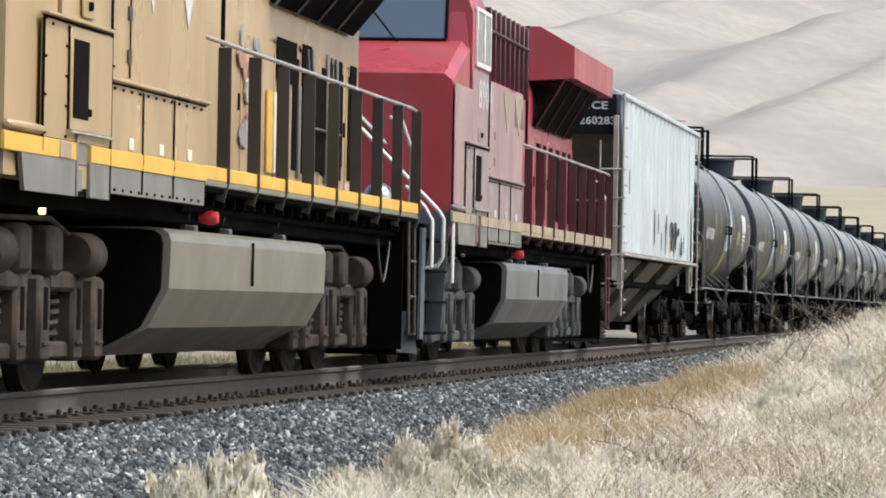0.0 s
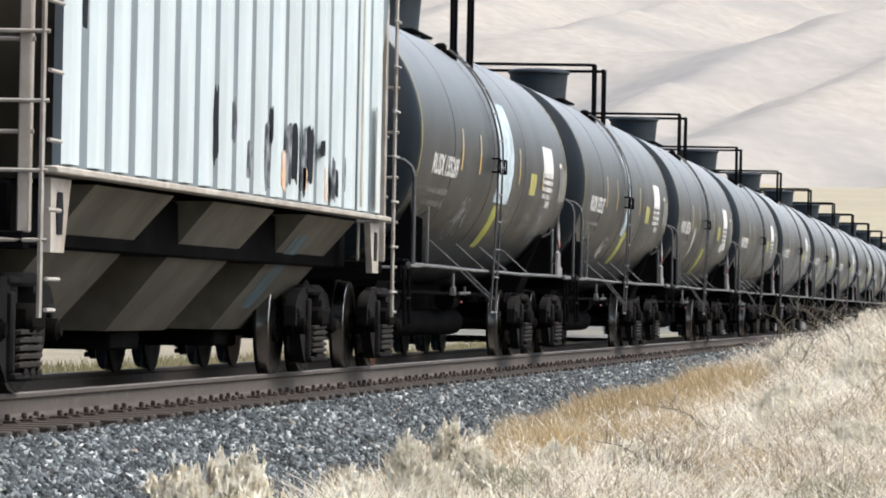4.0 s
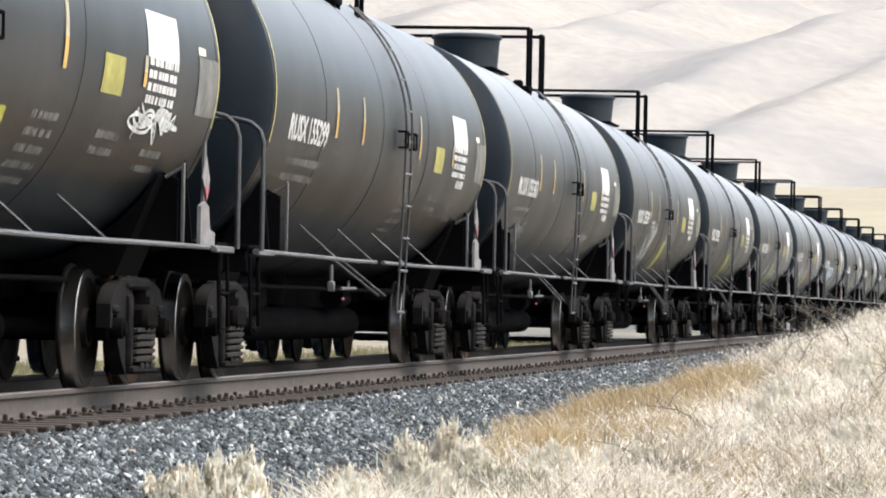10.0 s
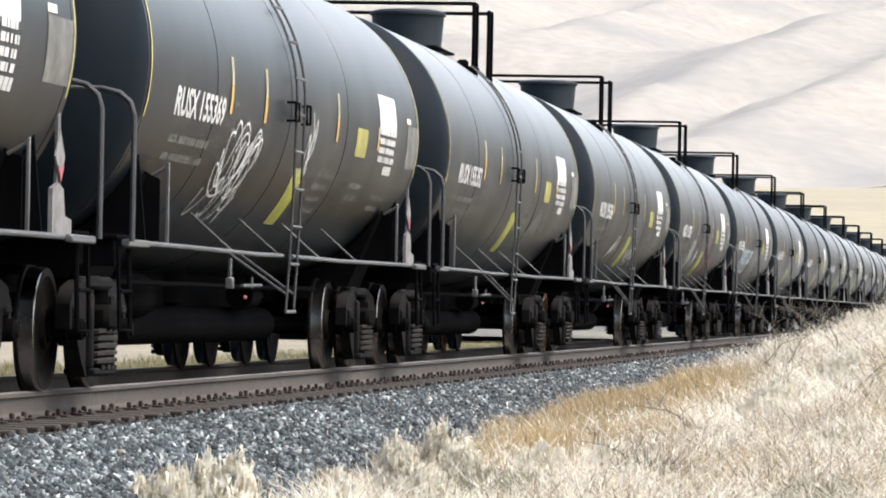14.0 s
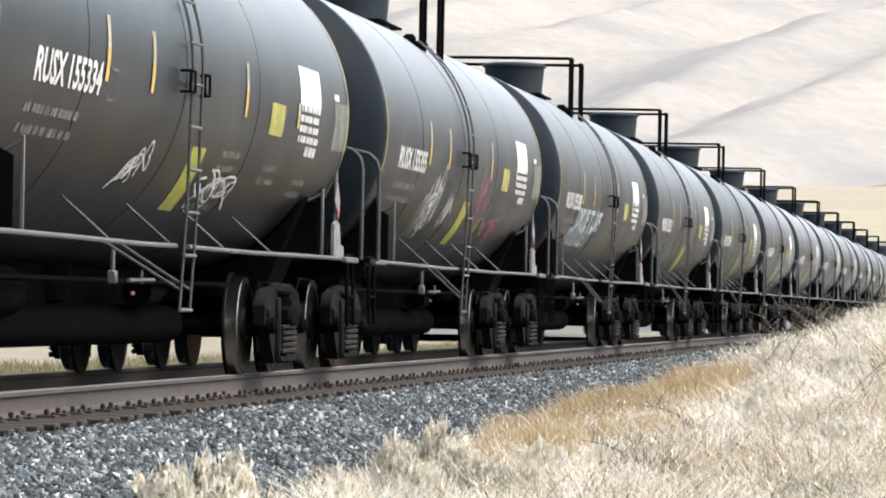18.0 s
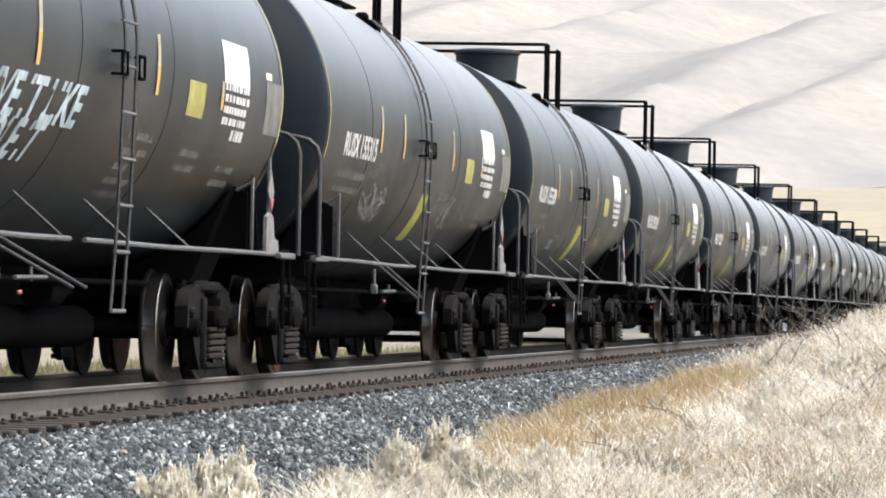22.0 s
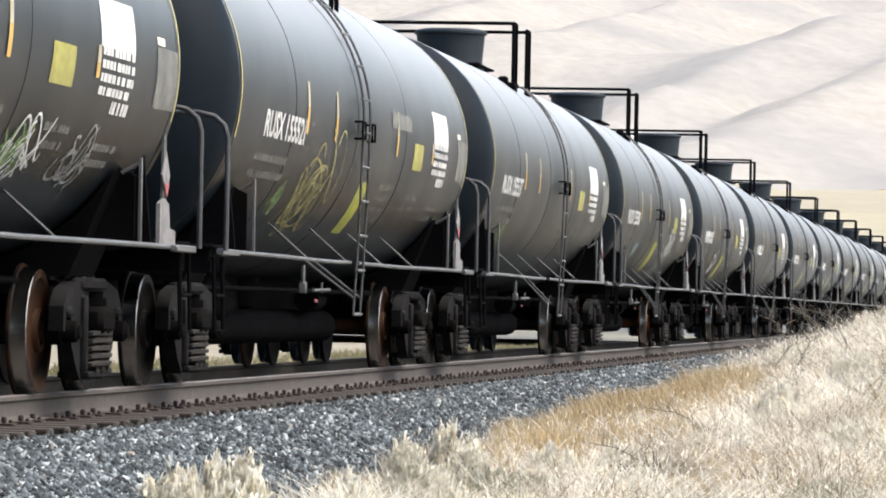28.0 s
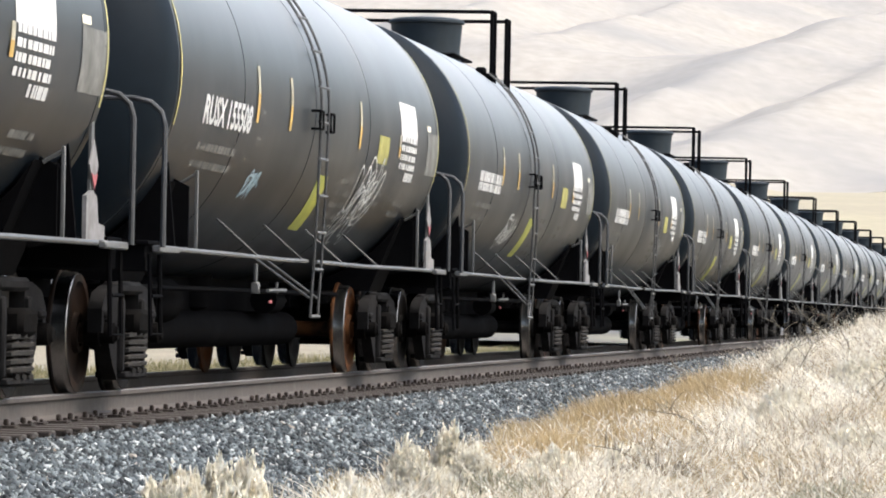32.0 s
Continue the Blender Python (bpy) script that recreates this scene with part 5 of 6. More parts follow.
        part("grab_iron", Mesh().pipe([(sx * 1.24, -9.65, 1.05), (sx * 1.44, -9.65, 1.1), (sx * 1.5, -9.65, 1.2), (sx * 1.5, -9.65, 1.62), (sx * 1.45, -9.65, 1.7), (sx * 0.98, -9.65, 2.18), (sx * 0.45, -9.65, 2.72)], 0.024, 8), HANDRAIL, car, "white front handrail")
        part("grab_iron", Mesh().pipe([(sx * 1.5, -10.62, 1.08), (sx * 1.5, -10.62, 1.58), (sx * 1.42, -10.62, 1.72), (sx * 1.2, -10.62, 1.95)], 0.022, 8), HANDRAIL, car, "white looped grab iron")
        part("rear_step", Mesh().pipe([(sx * 1.48, 10.75, 1.55), (sx * 1.5, 10.75, 0.36), (sx * 1.5, 10.3, 0.36), (sx * 1.48, 10.3, 1.55)], 0.022, 6).rod((sx * 1.5, 10.75, 0.75), (sx * 1.5, 10.3, 0.75), 0.018, 6).rod((sx * 1.5, 10.75, 1.12), (sx * 1.5, 10.3, 1.12), 0.018, 6), post, car, "dark rear step iron")
        part("rear_grab", Mesh().pipe([(sx * 1.42, 10.85, 1.7), (sx * 1.42, 10.9, 2.3), (sx * 1.32, 10.85, 2.6), (sx * 1.2, 10.75, 2.64)], 0.02, 8), HANDRAIL, car, "white bent grab iron")
    # hood, radiator wing
    hood = part("long_hood", Mesh().loft([[(-0.95, y, 1.6), (0.95, y, 1.6), (0.95, y, 3.6), (0.8, y, 4.15), (-0.8, y, 4.15), (-0.95, y, 3.6)] for y in (-1.9, 10.1)]), body, car, "long engine hood")
    part("hood_end", Mesh().box((0, 10.12, 2.7), (1.5, 0.06, 1.9), bevel=0.01), body, hood)
    wing = part("radiator_wing", Mesh().loft([[(-1.54, y, 3.88), (-0.95, y, 3.84), (0.95, y, 3.84), (1.54, y, 3.88), (1.54, y, 4.32), (1.05, y, 4.6), (-1.05, y, 4.6), (-1.54, y, 4.32)] for y in (4.3, 10.3)]), body, car, "flared radiator wing")
    for sx in (1, -1):
        for k in range(4):
            y = 4.35 + 1.27 * k
            foot = 3.2 if red else 3.4
            part("radiator_screen", Mesh().loft([[(sx * 1.40, y, 3.88), (sx * 1.40, y + 1.2, 3.88), (sx * 1.36, y + 1.2, 3.86), (sx * 1.36, y, 3.86)], [(sx * 1.0, y, foot), (sx * 1.0, y + 1.2, foot), (sx * 0.96, y + 1.2, foot + 0.02), (sx * 0.96, y, foot + 0.02)]]), BLACK, wing, "black sloping radiator screen")
            part("screen_bar", Mesh().rod((sx * 1.42, y - 0.03, 3.88), (sx * 1.0, y - 0.03, foot - 0.03), 0.014, 6), post if red else DULLSTEEL, wing)
    # fuel tank
    prof = [(-0.9, 0.24), (0.9, 0.24), (1.30, 0.46), (1.46, 0.76), (1.47, 1.12), (1.45, 1.18), (1.40, 1.215), (1.3, 1.225), (-1.3, 1.225), (-1.40, 1.215), (-1.45, 1.18), (-1.47, 1.12), (-1.46, 0.76), (-1.30, 0.46)]
    ft = part("fuel_tank", Mesh().loft([[(x, y, z) for x, z in prof] for y in (-3.05, 4.7)]), tank, car, "dusty faceted fuel tank", smooth=16)
    part("sight_gauge", slab(Mesh(), 0.62, 0.66, 0.8, 1.16, 1.475, 0.02), SLOT, ft)
    part("tank_end", Mesh().loft([[(x * 0.96, y, z * 0.97 + 0.02) for x, z in prof] for y in (-3.12, -3.05)]), BLACK, ft)
    for y in (-1.2, 0.4, 3.2):
        part("tank_strap", Mesh().rod((1.2, y, 1.2), (1.24, y + 0.15, 1.42), 0.03, 6).box((1.28, y, 1.24), (0.1, 0.12, 0.06), bevel=0.01), DULLSTEEL, ft)
    part("filler_cap", Mesh().spin([(0, 0.07), (0.045, 0.06), (0.06, 0.01), (0.04, -0.1)], 16, "x", (1.36, -0.75, 1.34)), REDPAINT, ft, "red filler cap")
    loco_truck(car, -6.75, TRUCKGREY if red else TRUCKTAN)
    loco_truck(car, 6.75, TRUCKGREY if red else TRUCKTAN)
    # pilots, couplers, hoses
    for sy in (-1, 1):
        part("pilot", Mesh().plate([(-1.4, 0.2), (1.4, 0.2), (1.4, 1.55), (-1.4, 1.55)], 0.06, "y", sy * 10.5), BLACK, car, "end plate")
        part("plow", Mesh().loft([[(-1.35, sy * 10.55, 0.14), (1.35, sy * 10.55, 0.14), (1.3, sy * 10.55, 0.6), (-1.3, sy * 10.55, 0.6)], [(-1.2, sy * 10.85, 0.16), (1.2, sy * 10.85, 0.16), (1.25, sy * 10.62, 0.6), (-1.25, sy * 10.62, 0.6)]]), STEPBLUE if red else BLACK, car, "small plow")
        coupler(car, sy * 11.18, sy)
        links = [(1.3, sy * (9.3 + 0.9 * k / 16), 1.32 - 0.42 * math.sin(math.pi * k / 16) + 0.012 * (k % 2)) for k in range(17)]
        part("safety_chain", Mesh().pipe(links, 0.010, 5), DULLSTEEL, car, "hanging safety chain")
    if not red:
        part("rear_dome", Mesh().spin([(0.0, 0.19), (0.07, 0.175), (0.13, 0.13), (0.165, 0.06), (0.17, 0.0), (0.17, -0.03), (0.12, -0.05)], 24, "z", (1.12, 10.55, 1.76)), SILVER, car, "polished metal dome on the end deck")
        part("dome_stand", Mesh().box((1.14, 10.55, 1.58), (0.3, 0.34, 0.32), bevel=0.02), LOWGREY, car, "grey stand under the dome")
    part("step_lamp", Mesh().spin([(0, 0.012), (0.02, 0.01), (0.024, 0.0), (0.022, -0.03), (0, -0.04)], 14, "x", (1.5, -7.75, 1.24)), LAMP if not red else DULLSTEEL, car, "lit step lamp" if not red else "")
    return car, cab, aux


up_loco, up_cab, up_aux = make_loco("yellow_locomotive", "dusty yellow diesel locomotive with brown railing posts", UP_BODY, UP_STRIPE, UP_POST, UP_TANK, False)
cp_loco, cp_cab, cp_aux = make_loco("red_locomotive", "faded red diesel locomotive with maroon railing posts", CP_BODY, CP_STRIPE, CP_POST, CP_TANK, True)


def side_text(text, y, z, w, h, x):
    vs, fs = lettering(text, 1.0)
    ww, hh = max(v[0] for v in vs), max(v[1] for v in vs)
    return Mesh().add([(x, y + u / ww * w, z + v / hh * h) for u, v in vs], fs)


# nose, cab and auxiliary sides in a paler pink than the red body
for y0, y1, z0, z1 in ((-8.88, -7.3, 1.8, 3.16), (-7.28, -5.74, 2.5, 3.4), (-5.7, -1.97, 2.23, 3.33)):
    part("dusty_side", slab(Mesh(), y0, y1, z0, z1, 1.508, 0.012), PINKSIDE, cp_cab, "pale pink side sheet")
    part("dusty_side", slab(Mesh(), y0, y1, z0, z1, -1.508, 0.012), PINKSIDE, cp_cab, "pale pink side sheet")
for y, z0 in ((6.35, 1.7), (6.6, 1.7), (7.9, 1.75), (8.15, 1.75)):
    part("conduit", Mesh().pipe([(1.03, y, z0), (1.03, y, 2.6), (1.0, y + 0.05, 3.1)], 0.016, 6), DULLSTEEL, up_loco, "grey conduit pipe")
part("conduit", Mesh().rod((1.04, 6.2, 2.35), (1.04, 8.3, 2.35), 0.016, 6), DULLSTEEL, up_loco, "grey conduit pipe")
part("road_number", side_text("8904", -6.77, 2.98, 1.35, 0.34, 1.522), WHITE, cp_cab, "white road number")
rng2 = random.Random(8)
for k in range(6):
    y = -1.85 + 0.42 * k
    part("lettering_shape", slab(Mesh(), y, y + 0.26, 2.72 + 0.01 * k, 3.22, 0.9815, 0.006), FADED, cp_loco, "worn pale lettering shapes")
for k in range(4):
    part("lettering_shape", slab(Mesh(), -2.9 + 0.27 * k, -2.72 + 0.27 * k, 2.9, 3.28, 1.518, 0.006), FADED, cp_aux)
# wing emblem and graffiti of the yellow engine, as plain shapes
for y0, y1, apex in ((-3.03, -2.38, 2.74), (-4.34, -3.96, 2.76)):
    part("emblem_shape", Mesh().plate([(y0 - 0.1, 3.3), (y1 + 0.1, 3.3), ((y0 + y1) / 2, apex)], 0.006, "x", 1.506), WHITE, up_aux, "pale wing emblem shape")
for y0, y1, apex in ((-4.1, -3.45, 2.8), (-2.85, -2.1, 2.8)):
    part("emblem_shape", Mesh().plate([(y0 - 0.1, 3.28), (y1 + 0.1, 3.28), ((y0 + y1) / 2, apex)], 0.006, "x", 1.519), CP_STRIPE, cp_aux, "pale faded emblem shape")
# dark openings and grey edges of the yellow engine's hood, behind the railing
for y0, y1, z0, z1 in ((4.64, 5.77, 2.72, 3.12), (6.15, 6.68, 1.9, 3.14), (6.78, 7.64, 1.95, 2.9), (7.8, 8.2, 2.0, 3.05), (8.4, 8.7, 1.9, 3.1), (9.3, 9.7, 2.3, 3.1)):
    part("dark_opening", slab(Mesh(), y0, y1, z0, z1, 0.99, 0.014), SLOT, up_loco, "dark opening in the hood side")
for y, z0, z1 in ((5.95, 1.85, 2.72), (6.72, 1.85, 3.12), (7.72, 1.85, 3.12), (8.3, 1.9, 3.1)):
    part("door_edge", slab(Mesh(), y - 0.07, y + 0.05, z0, z1, 0.995, 0.03), LOWGREY, up_loco, "grey door edge")
for y in (4.1, 4.5):
    part("bright_door", slab(Mesh(), y, y + 0.3, 1.85, 2.6, 0.992, 0.02), UP_STRIPE if y < 4.3 else PALETAPE, up_loco, "repainted door strip")
GRAF = [material("spray_" + n, c, 0.5, grain=0.3, scale=6, dirt=(0.25, 0.2, 0.13), dirt_amount=0.8, dirt_scale=3) for n, c in (("blue", (0.2, 0.24, 0.27)), ("rose", (0.3, 0.11, 0.12)), ("pale", (0.36, 0.36, 0.34)))]
for k in range(26):
    y, z = rng2.uniform(2.35, 3.75), rng2.uniform(2.1, 3.05)
    w, h = rng2.uniform(0.06, 0.16), rng2.uniform(0.05, 0.11)
    o = [(y + w * math.cos(a) * (0.8 + 0.5 * rng2.random()), z + h * math.sin(a) * (0.8 + 0.5 * rng2.random())) for a in (i * 0.57 for i in range(11))]
    part("graffiti", Mesh().plate(o, 0.004 + 0.001 * k, "x", 0.998), GRAF[k % 3], up_loco, "blue and rose spray-paint patch")


# ---- ties with plates, stones, grass and brush ----
TIE_STEP = 0.53
tie_mesh = Mesh().box((0, 0, 0), (2.6, 0.22, 0.17), bevel=0.012).mesh("tie", TIE)
plate_m = Mesh().box((0, 0, -0.190), (0.34, 0.17, 0.016), bevel=0.004)
for sx in (-1, 1):
    plate_m.box((0.092 * sx, 0.0, -0.160), (0.034, 0.05, 0.045), bevel=0.008)
    plate_m.box((0.13 * sx, 0.04, -0.175), (0.026, 0.026, 0.03), bevel=0.005)
plate_mesh = plate_m.mesh("tie_plate", SPIKE)
rng3 = random.Random(21)
for i in range(270):
    y = 22 + TIE_STEP * i
    tie = part("tie", tie_mesh, None, bed, at=(XC + rng3.uniform(-0.03, 0.03), y + rng3.uniform(-0.02, 0.02), -0.283))
    tie.rotation_euler = (0, 0, rng3.uniform(-0.01, 0.01))
    if i < 180:
        part("tie_plate", plate_mesh, None, tie, at=(0.755, 0, 0.283))


def raw(name, verts, faces, mat, per):
    """A large joined mesh from arrays; faces have `per` corners each."""
    me = bpy.data.meshes.new(name)
    me.vertices.add(len(verts))
    me.vertices.foreach_set("co", np.asarray(verts, np.float32).ravel())
    me.loops.add(faces.size)
    me.loops.foreach_set("vertex_index", faces.astype(np.int32).ravel())
    me.polygons.add(len(faces))
    me.polygons.foreach_set("loop_start", np.arange(0, faces.size, per, dtype=np.int32))
    me.materials.append(mat)
    me.update(calc_edges=True)
    me.validate()
    return new(name, me)


def island_material(name, stops, rough=0.9, spec=0.2, trans=0.0):
    """A colour for each blade or stone, by chance."""
    mat = bpy.data.materials.new(name)
    mat.use_nodes = True
    nt = mat.node_tree
    b = nt.nodes["Principled BSDF"]
    b.inputs["Roughness"].default_value, b.inputs["Specular IOR Level"].default_value = rough, spec
    geo = nt.nodes.new("ShaderNodeNewGeometry")
    ramp = nt.nodes.new("ShaderNodeValToRGB")
    ramp.color_ramp.interpolation = "LINEAR"
    els = ramp.color_ramp.elements
    while len(els) < len(stops):
        els.new(0.5)
    for e, (p, c) in zip(els, stops):
        e.position, e.color = p, (*c, 1)
    nt.links.new(geo.outputs["Random Per Island"], ramp.inputs[0])
    tex = nt.nodes.new("ShaderNodeTexCoord")
    nz = nt.nodes.new("ShaderNodeTexNoise")
    nz.inputs["Scale"].default_value = 0.9
    nt.links.new(tex.outputs["Object"], nz.inputs["Vector"])
    rr = nt.nodes.new("ShaderNodeMapRange")
    rr.inputs[1].default_value, rr.inputs[2].default_value, rr.inputs[3].default_value, rr.inputs[4].default_value = 0.3, 0.7, 0.8, 1.15
    nt.links.new(nz.outputs["Fac"], rr.inputs[0])
    mul = nt.nodes.new("ShaderNodeMix")
    mul.data_type, mul.blend_type = "RGBA", "MULTIPLY"
    mul.inputs[0].default_value = 1.0
    nt.links.new(ramp.outputs[0], mul.inputs[6])
    nt.links.new(rr.outputs[0], mul.inputs[7])
    nt.links.new(mul.outputs[2], b.inputs["Base Color"])
    if trans:
        tr = nt.nodes.new("ShaderNodeBsdfTranslucent")
        nt.links.new(mul.outputs[2], tr.inputs[0])
        mix = nt.nodes.new("ShaderNodeMixShader")
        mix.inputs[0].default_value = trans
        nt.links.new(b.outputs[0], mix.inputs[1])
        nt.links.new(tr.outputs[0], mix.inputs[2])
        nt.links.new(mix.outputs[0], nt.nodes["Material Output"].inputs[0])
    return mat


STONE = island_material("ballast_stones", [(0.0, (0.016, 0.018, 0.02)), (0.4, (0.036, 0.043, 0.049)), (0.75, (0.082, 0.097, 0.108)), (0.93, (0.2, 0.225, 0.235)), (0.985, (0.4, 0.42, 0.42)), (1.0, (0.17, 0.135, 0.105))], 0.85, 0.3)


def bed_height(x):
    """Surface of the ballast at lateral place x (array)."""
    return np.interp(x - XC, [p[0] for p in BED], [p[1] for p in BED])


npr = np.random.default_rng(5)


def stones(n, y0, y1, x0, x1, size):
    corners = np.array([(1, 0, 0), (-1, 0, 0), (0, 1, 0), (0, -1, 0), (0, 0, 1), (0, 0, -1)], float) * 0.62
    tris = np.array([(0, 2, 4), (2, 1, 4), (1, 3, 4), (3, 0, 4), (2, 0, 5), (1, 2, 5), (3, 1, 5), (0, 3, 5)])
    u = npr.random(n)
    y = y0 * (y1 / y0) ** u
    x = x0 + (x1 - x0) * npr.random(n)
    s = size * npr.uniform(0.55, 1.35, n)
    v = corners[None] * (1 + npr.uniform(-0.35, 0.35, (n, 6, 1))) + npr.uniform(-0.2, 0.2, (n, 6, 3))
    v *= (s[:, None] * npr.uniform(0.6, 1.2, (n, 3)))[:, None, :]
    q = npr.normal(size=(n, 4))
    q /= np.linalg.norm(q, axis=1)[:, None]
    w, a, b, c = q.T
    R = np.stack([1 - 2 * (b * b + c * c), 2 * (a * b - c * w), 2 * (a * c + b * w), 2 * (a * b + c * w), 1 - 2 * (a * a + c * c), 2 * (b * c - a * w), 2 * (a * c - b * w), 2 * (b * c + a * w), 1 - 2 * (a * a + b * b)], 1).reshape(n, 3, 3)
    v = np.einsum("nij,nkj->nki", R, v)
    z = bed_height(x) + s * npr.uniform(-0.05, 0.4, n)
    v += np.stack([x, y, z], 1)[:, None, :]
    return v.reshape(-1, 3), (tris[None] + 6 * np.arange(n)[:, None, None]).reshape(-1, 3)


va, fa = stones(98000, 25, 90, XC + 1.33, XC + 3.3, 0.042)
vb, fb = stones(16000, 90, 240, XC + 1.33, XC + 3.3, 0.07)
vc, fc = stones(24000, 25, 110, XC - 1.3, XC + 1.3, 0.045)
allv, allf, off = [], [], 0
for v, f in ((va, fa), (vb, fb)):
    allv.append(v), allf.append(f + off)
    off += len(v)
tagged(raw("ballast_stones", np.concatenate(allv), np.concatenate(allf), STONE, 3), "loose angular blue-grey ballast stones", "gravel", kind="stuff")


# brown stones made darker than the ballast, for the shade under the train
SHADESTONE = island_material("shade_dark_stones", [(0.0, (0.007, 0.0055, 0.005)), (0.6, (0.018, 0.014, 0.012)), (1.0, (0.042, 0.034, 0.029))], 0.9, 0.1)
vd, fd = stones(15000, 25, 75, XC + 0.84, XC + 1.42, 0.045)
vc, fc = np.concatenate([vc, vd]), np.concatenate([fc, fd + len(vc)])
tagged(raw("oily_stones", vc, fc, SHADESTONE, 3), "brown stones darkened for the shade under the train", "gravel", kind="stuff")


def ground_at(x, y):
    return np.array([max(bank(a, b), -9) for a, b in zip(x, y)])


def blades(x, y, z, h, w, lean=0.35, curl=0.25):
    """Bent tapering blades rooted at x, y, z."""
    n = len(x)
    a = npr.uniform(0, 2 * np.pi, n)
    face = npr.normal(0, 0.7, n)
    wx, wy = np.cos(face) * w / 2, np.sin(face) * w / 2
    lx, ly = np.cos(a) * lean * h * npr.random(n), np.sin(a) * lean * h * npr.random(n)
    cx, cy = npr.normal(0, curl, n) * h * 0.6, npr.normal(0, curl, n) * h * 0.6
    P = np.empty((n, 7, 3))
    for k, (t, tw) in enumerate(((0.0, 1.0), (0.45, 0.85), (0.8, 0.6))):
        for s, i in ((-1, 0), (1, 1)):
            P[:, 2 * k + i, 0] = x + lx * t + cx * t * t + s * wx * tw
            P[:, 2 * k + i, 1] = y + ly * t + cy * t * t + s * wy * tw
            P[:, 2 * k + i, 2] = z + h * t * (1 - 0.12 * t)
    P[:, 6, 0], P[:, 6, 1], P[:, 6, 2] = x + lx + cx, y + ly + cy, z + h * 0.9
    tri = np.array([(0, 1, 3), (0, 3, 2), (2, 3, 5), (2, 5, 4), (4, 5, 6)])
    return P.reshape(-1, 3), (tri[None] + 7 * np.arange(n)[:, None, None]).reshape(-1, 3)


def heads(x, y, z, size):
    """Small ragged seed heads: flat crossed flakes."""
    n = len(x)
    P = npr.normal(0, 1, (n, 4, 3)) * size[:, None, None] * np.array([0.4, 0.4, 1.3])
    P += np.stack([x, y, z], 1)[:, None, :]
    tri = np.array([(0, 1, 2), (0, 2, 3), (1, 3, 2)])
    return P.reshape(-1, 3), (tri[None] + 4 * np.arange(n)[:, None, None]).reshape(-1, 3)


def clumped(n, x0, x1, y0, y1, spots, spread, floor=0.35):
    """Places that gather in tufts."""
    k = int(n * (1 - floor))
    sx, sy = npr.uniform(x0, x1, spots), y0 * (y1 / y0) ** npr.random(spots)
    pick = npr.integers(0, spots, k)
    x = np.concatenate([sx[pick] + npr.normal(0, spread, k), npr.uniform(x0, x1, n - k)])
    y = np.concatenate([sy[pick] + npr.normal(0, spread * 1.6, k), y0 * (y1 / y0) ** npr.random(n - k)])
    return x, y


def edge(y):
    """Lateral place where the grass begins, along the ballast."""
    return -5.35 + 0.12 * np.sin(y * 0.7) + 0.1 * np.sin(y * 0.23 + 1.0) + 0.35 * np.clip((y - 50) / 8, 0, 1) - 0.5 * np.clip((y - 66) / 50, 0, 1)


STRAW = island_material("dry_straw", [(0.0, (0.1, 0.07, 0.04)), (0.25, (0.34, 0.275, 0.18)), (0.55, (0.56, 0.5, 0.4)), (1.0, (0.8, 0.76, 0.67))], 0.8, trans=0.35)
TAN = island_material("tan_cheatgrass", [(0.0, (0.28, 0.2, 0.1)), (0.5, (0.48, 0.37, 0.205)), (1.0, (0.64, 0.525, 0.345))], 0.85, trans=0.3)
PALE = island_material("pale_brush", [(0.0, (0.6, 0.54, 0.42)), (0.25, (0.86, 0.81, 0.68)), (1.0, (0.95, 0.93, 0.86))], 0.85, trans=0.7)
TWIG = island_material("grey_twigs", [(0.0, (0.088, 0.072, 0.055)), (0.6, (0.165, 0.143, 0.116)), (1.0, (0.253, 0.231, 0.198))], 0.9)
SAGE = island_material("sage_leaves", [(0.0, (0.249, 0.249, 0.178)), (0.5, (0.374, 0.366, 0.277)), (1.0, (0.499, 0.473, 0.374))], 0.9, trans=0.35)

# main straw cover on the bank
def puff(y):
    """How thick the cheatgrass stands along the ballast."""
    return 0.55 * np.exp(-((y - 38.0) / 2.2) ** 2) + np.exp(-((y - 46.5) / 2.8) ** 2) + 1.1 * np.exp(-((y - 58.5) / 4.2) ** 2)


def tan_zone(x, y):
    """Where the tan cheatgrass grows, along the ballast."""
    e = edge(y)
    strip = (y > 33.3) & (y < 66) & (npr.random(len(y)) < 0.45 + 0.8 * puff(y)) & (x < np.interp(y, [33, 35, 40, 45, 54, 58, 66], [-3.9, -2.95, -2.85, -2.55, -2.55, -3.15, -4.6]) + 0.2 * np.sin(y * 2.1) + 0.25 * npr.normal(size=len(y)))
    patch = ((x + 1.95) / 0.42) ** 2 + ((y - 33.2) / 1.5) ** 2 < 1
    return strip | patch | ((y > 74) & (y < 100) & (x < e + 0.5) & (npr.random(len(y)) < 0.4))


x, y = clumped(190000, -5.6, 2.0, 26, 125, 2100, 0.13, 0.22)
keep = (x > edge(y) + 0.05 * npr.normal(size=len(x))) & (y > 24)
keep &= ~((y < 34) & (x < -3.2) & (npr.random(len(x)) < 0.8))
keep &= ~(tan_zone(x, y) & (npr.random(len(x)) < np.where(x > -2.7, 0.55, 0.97)))
x, y = x[keep], y[keep]
z = ground_at(x, y)
h = np.clip(npr.gamma(5.0, 0.05, len(x)) + 0.04, 0, 0.46)
h *= np.where(x < edge(y) + 0.7, 0.6, 1.0) * (0.75 + 0.5 * (0.5 + 0.5 * np.sin(x * 3.1 + 1.3 * np.sin(y * 0.9)) * np.cos(y * 0.8)))
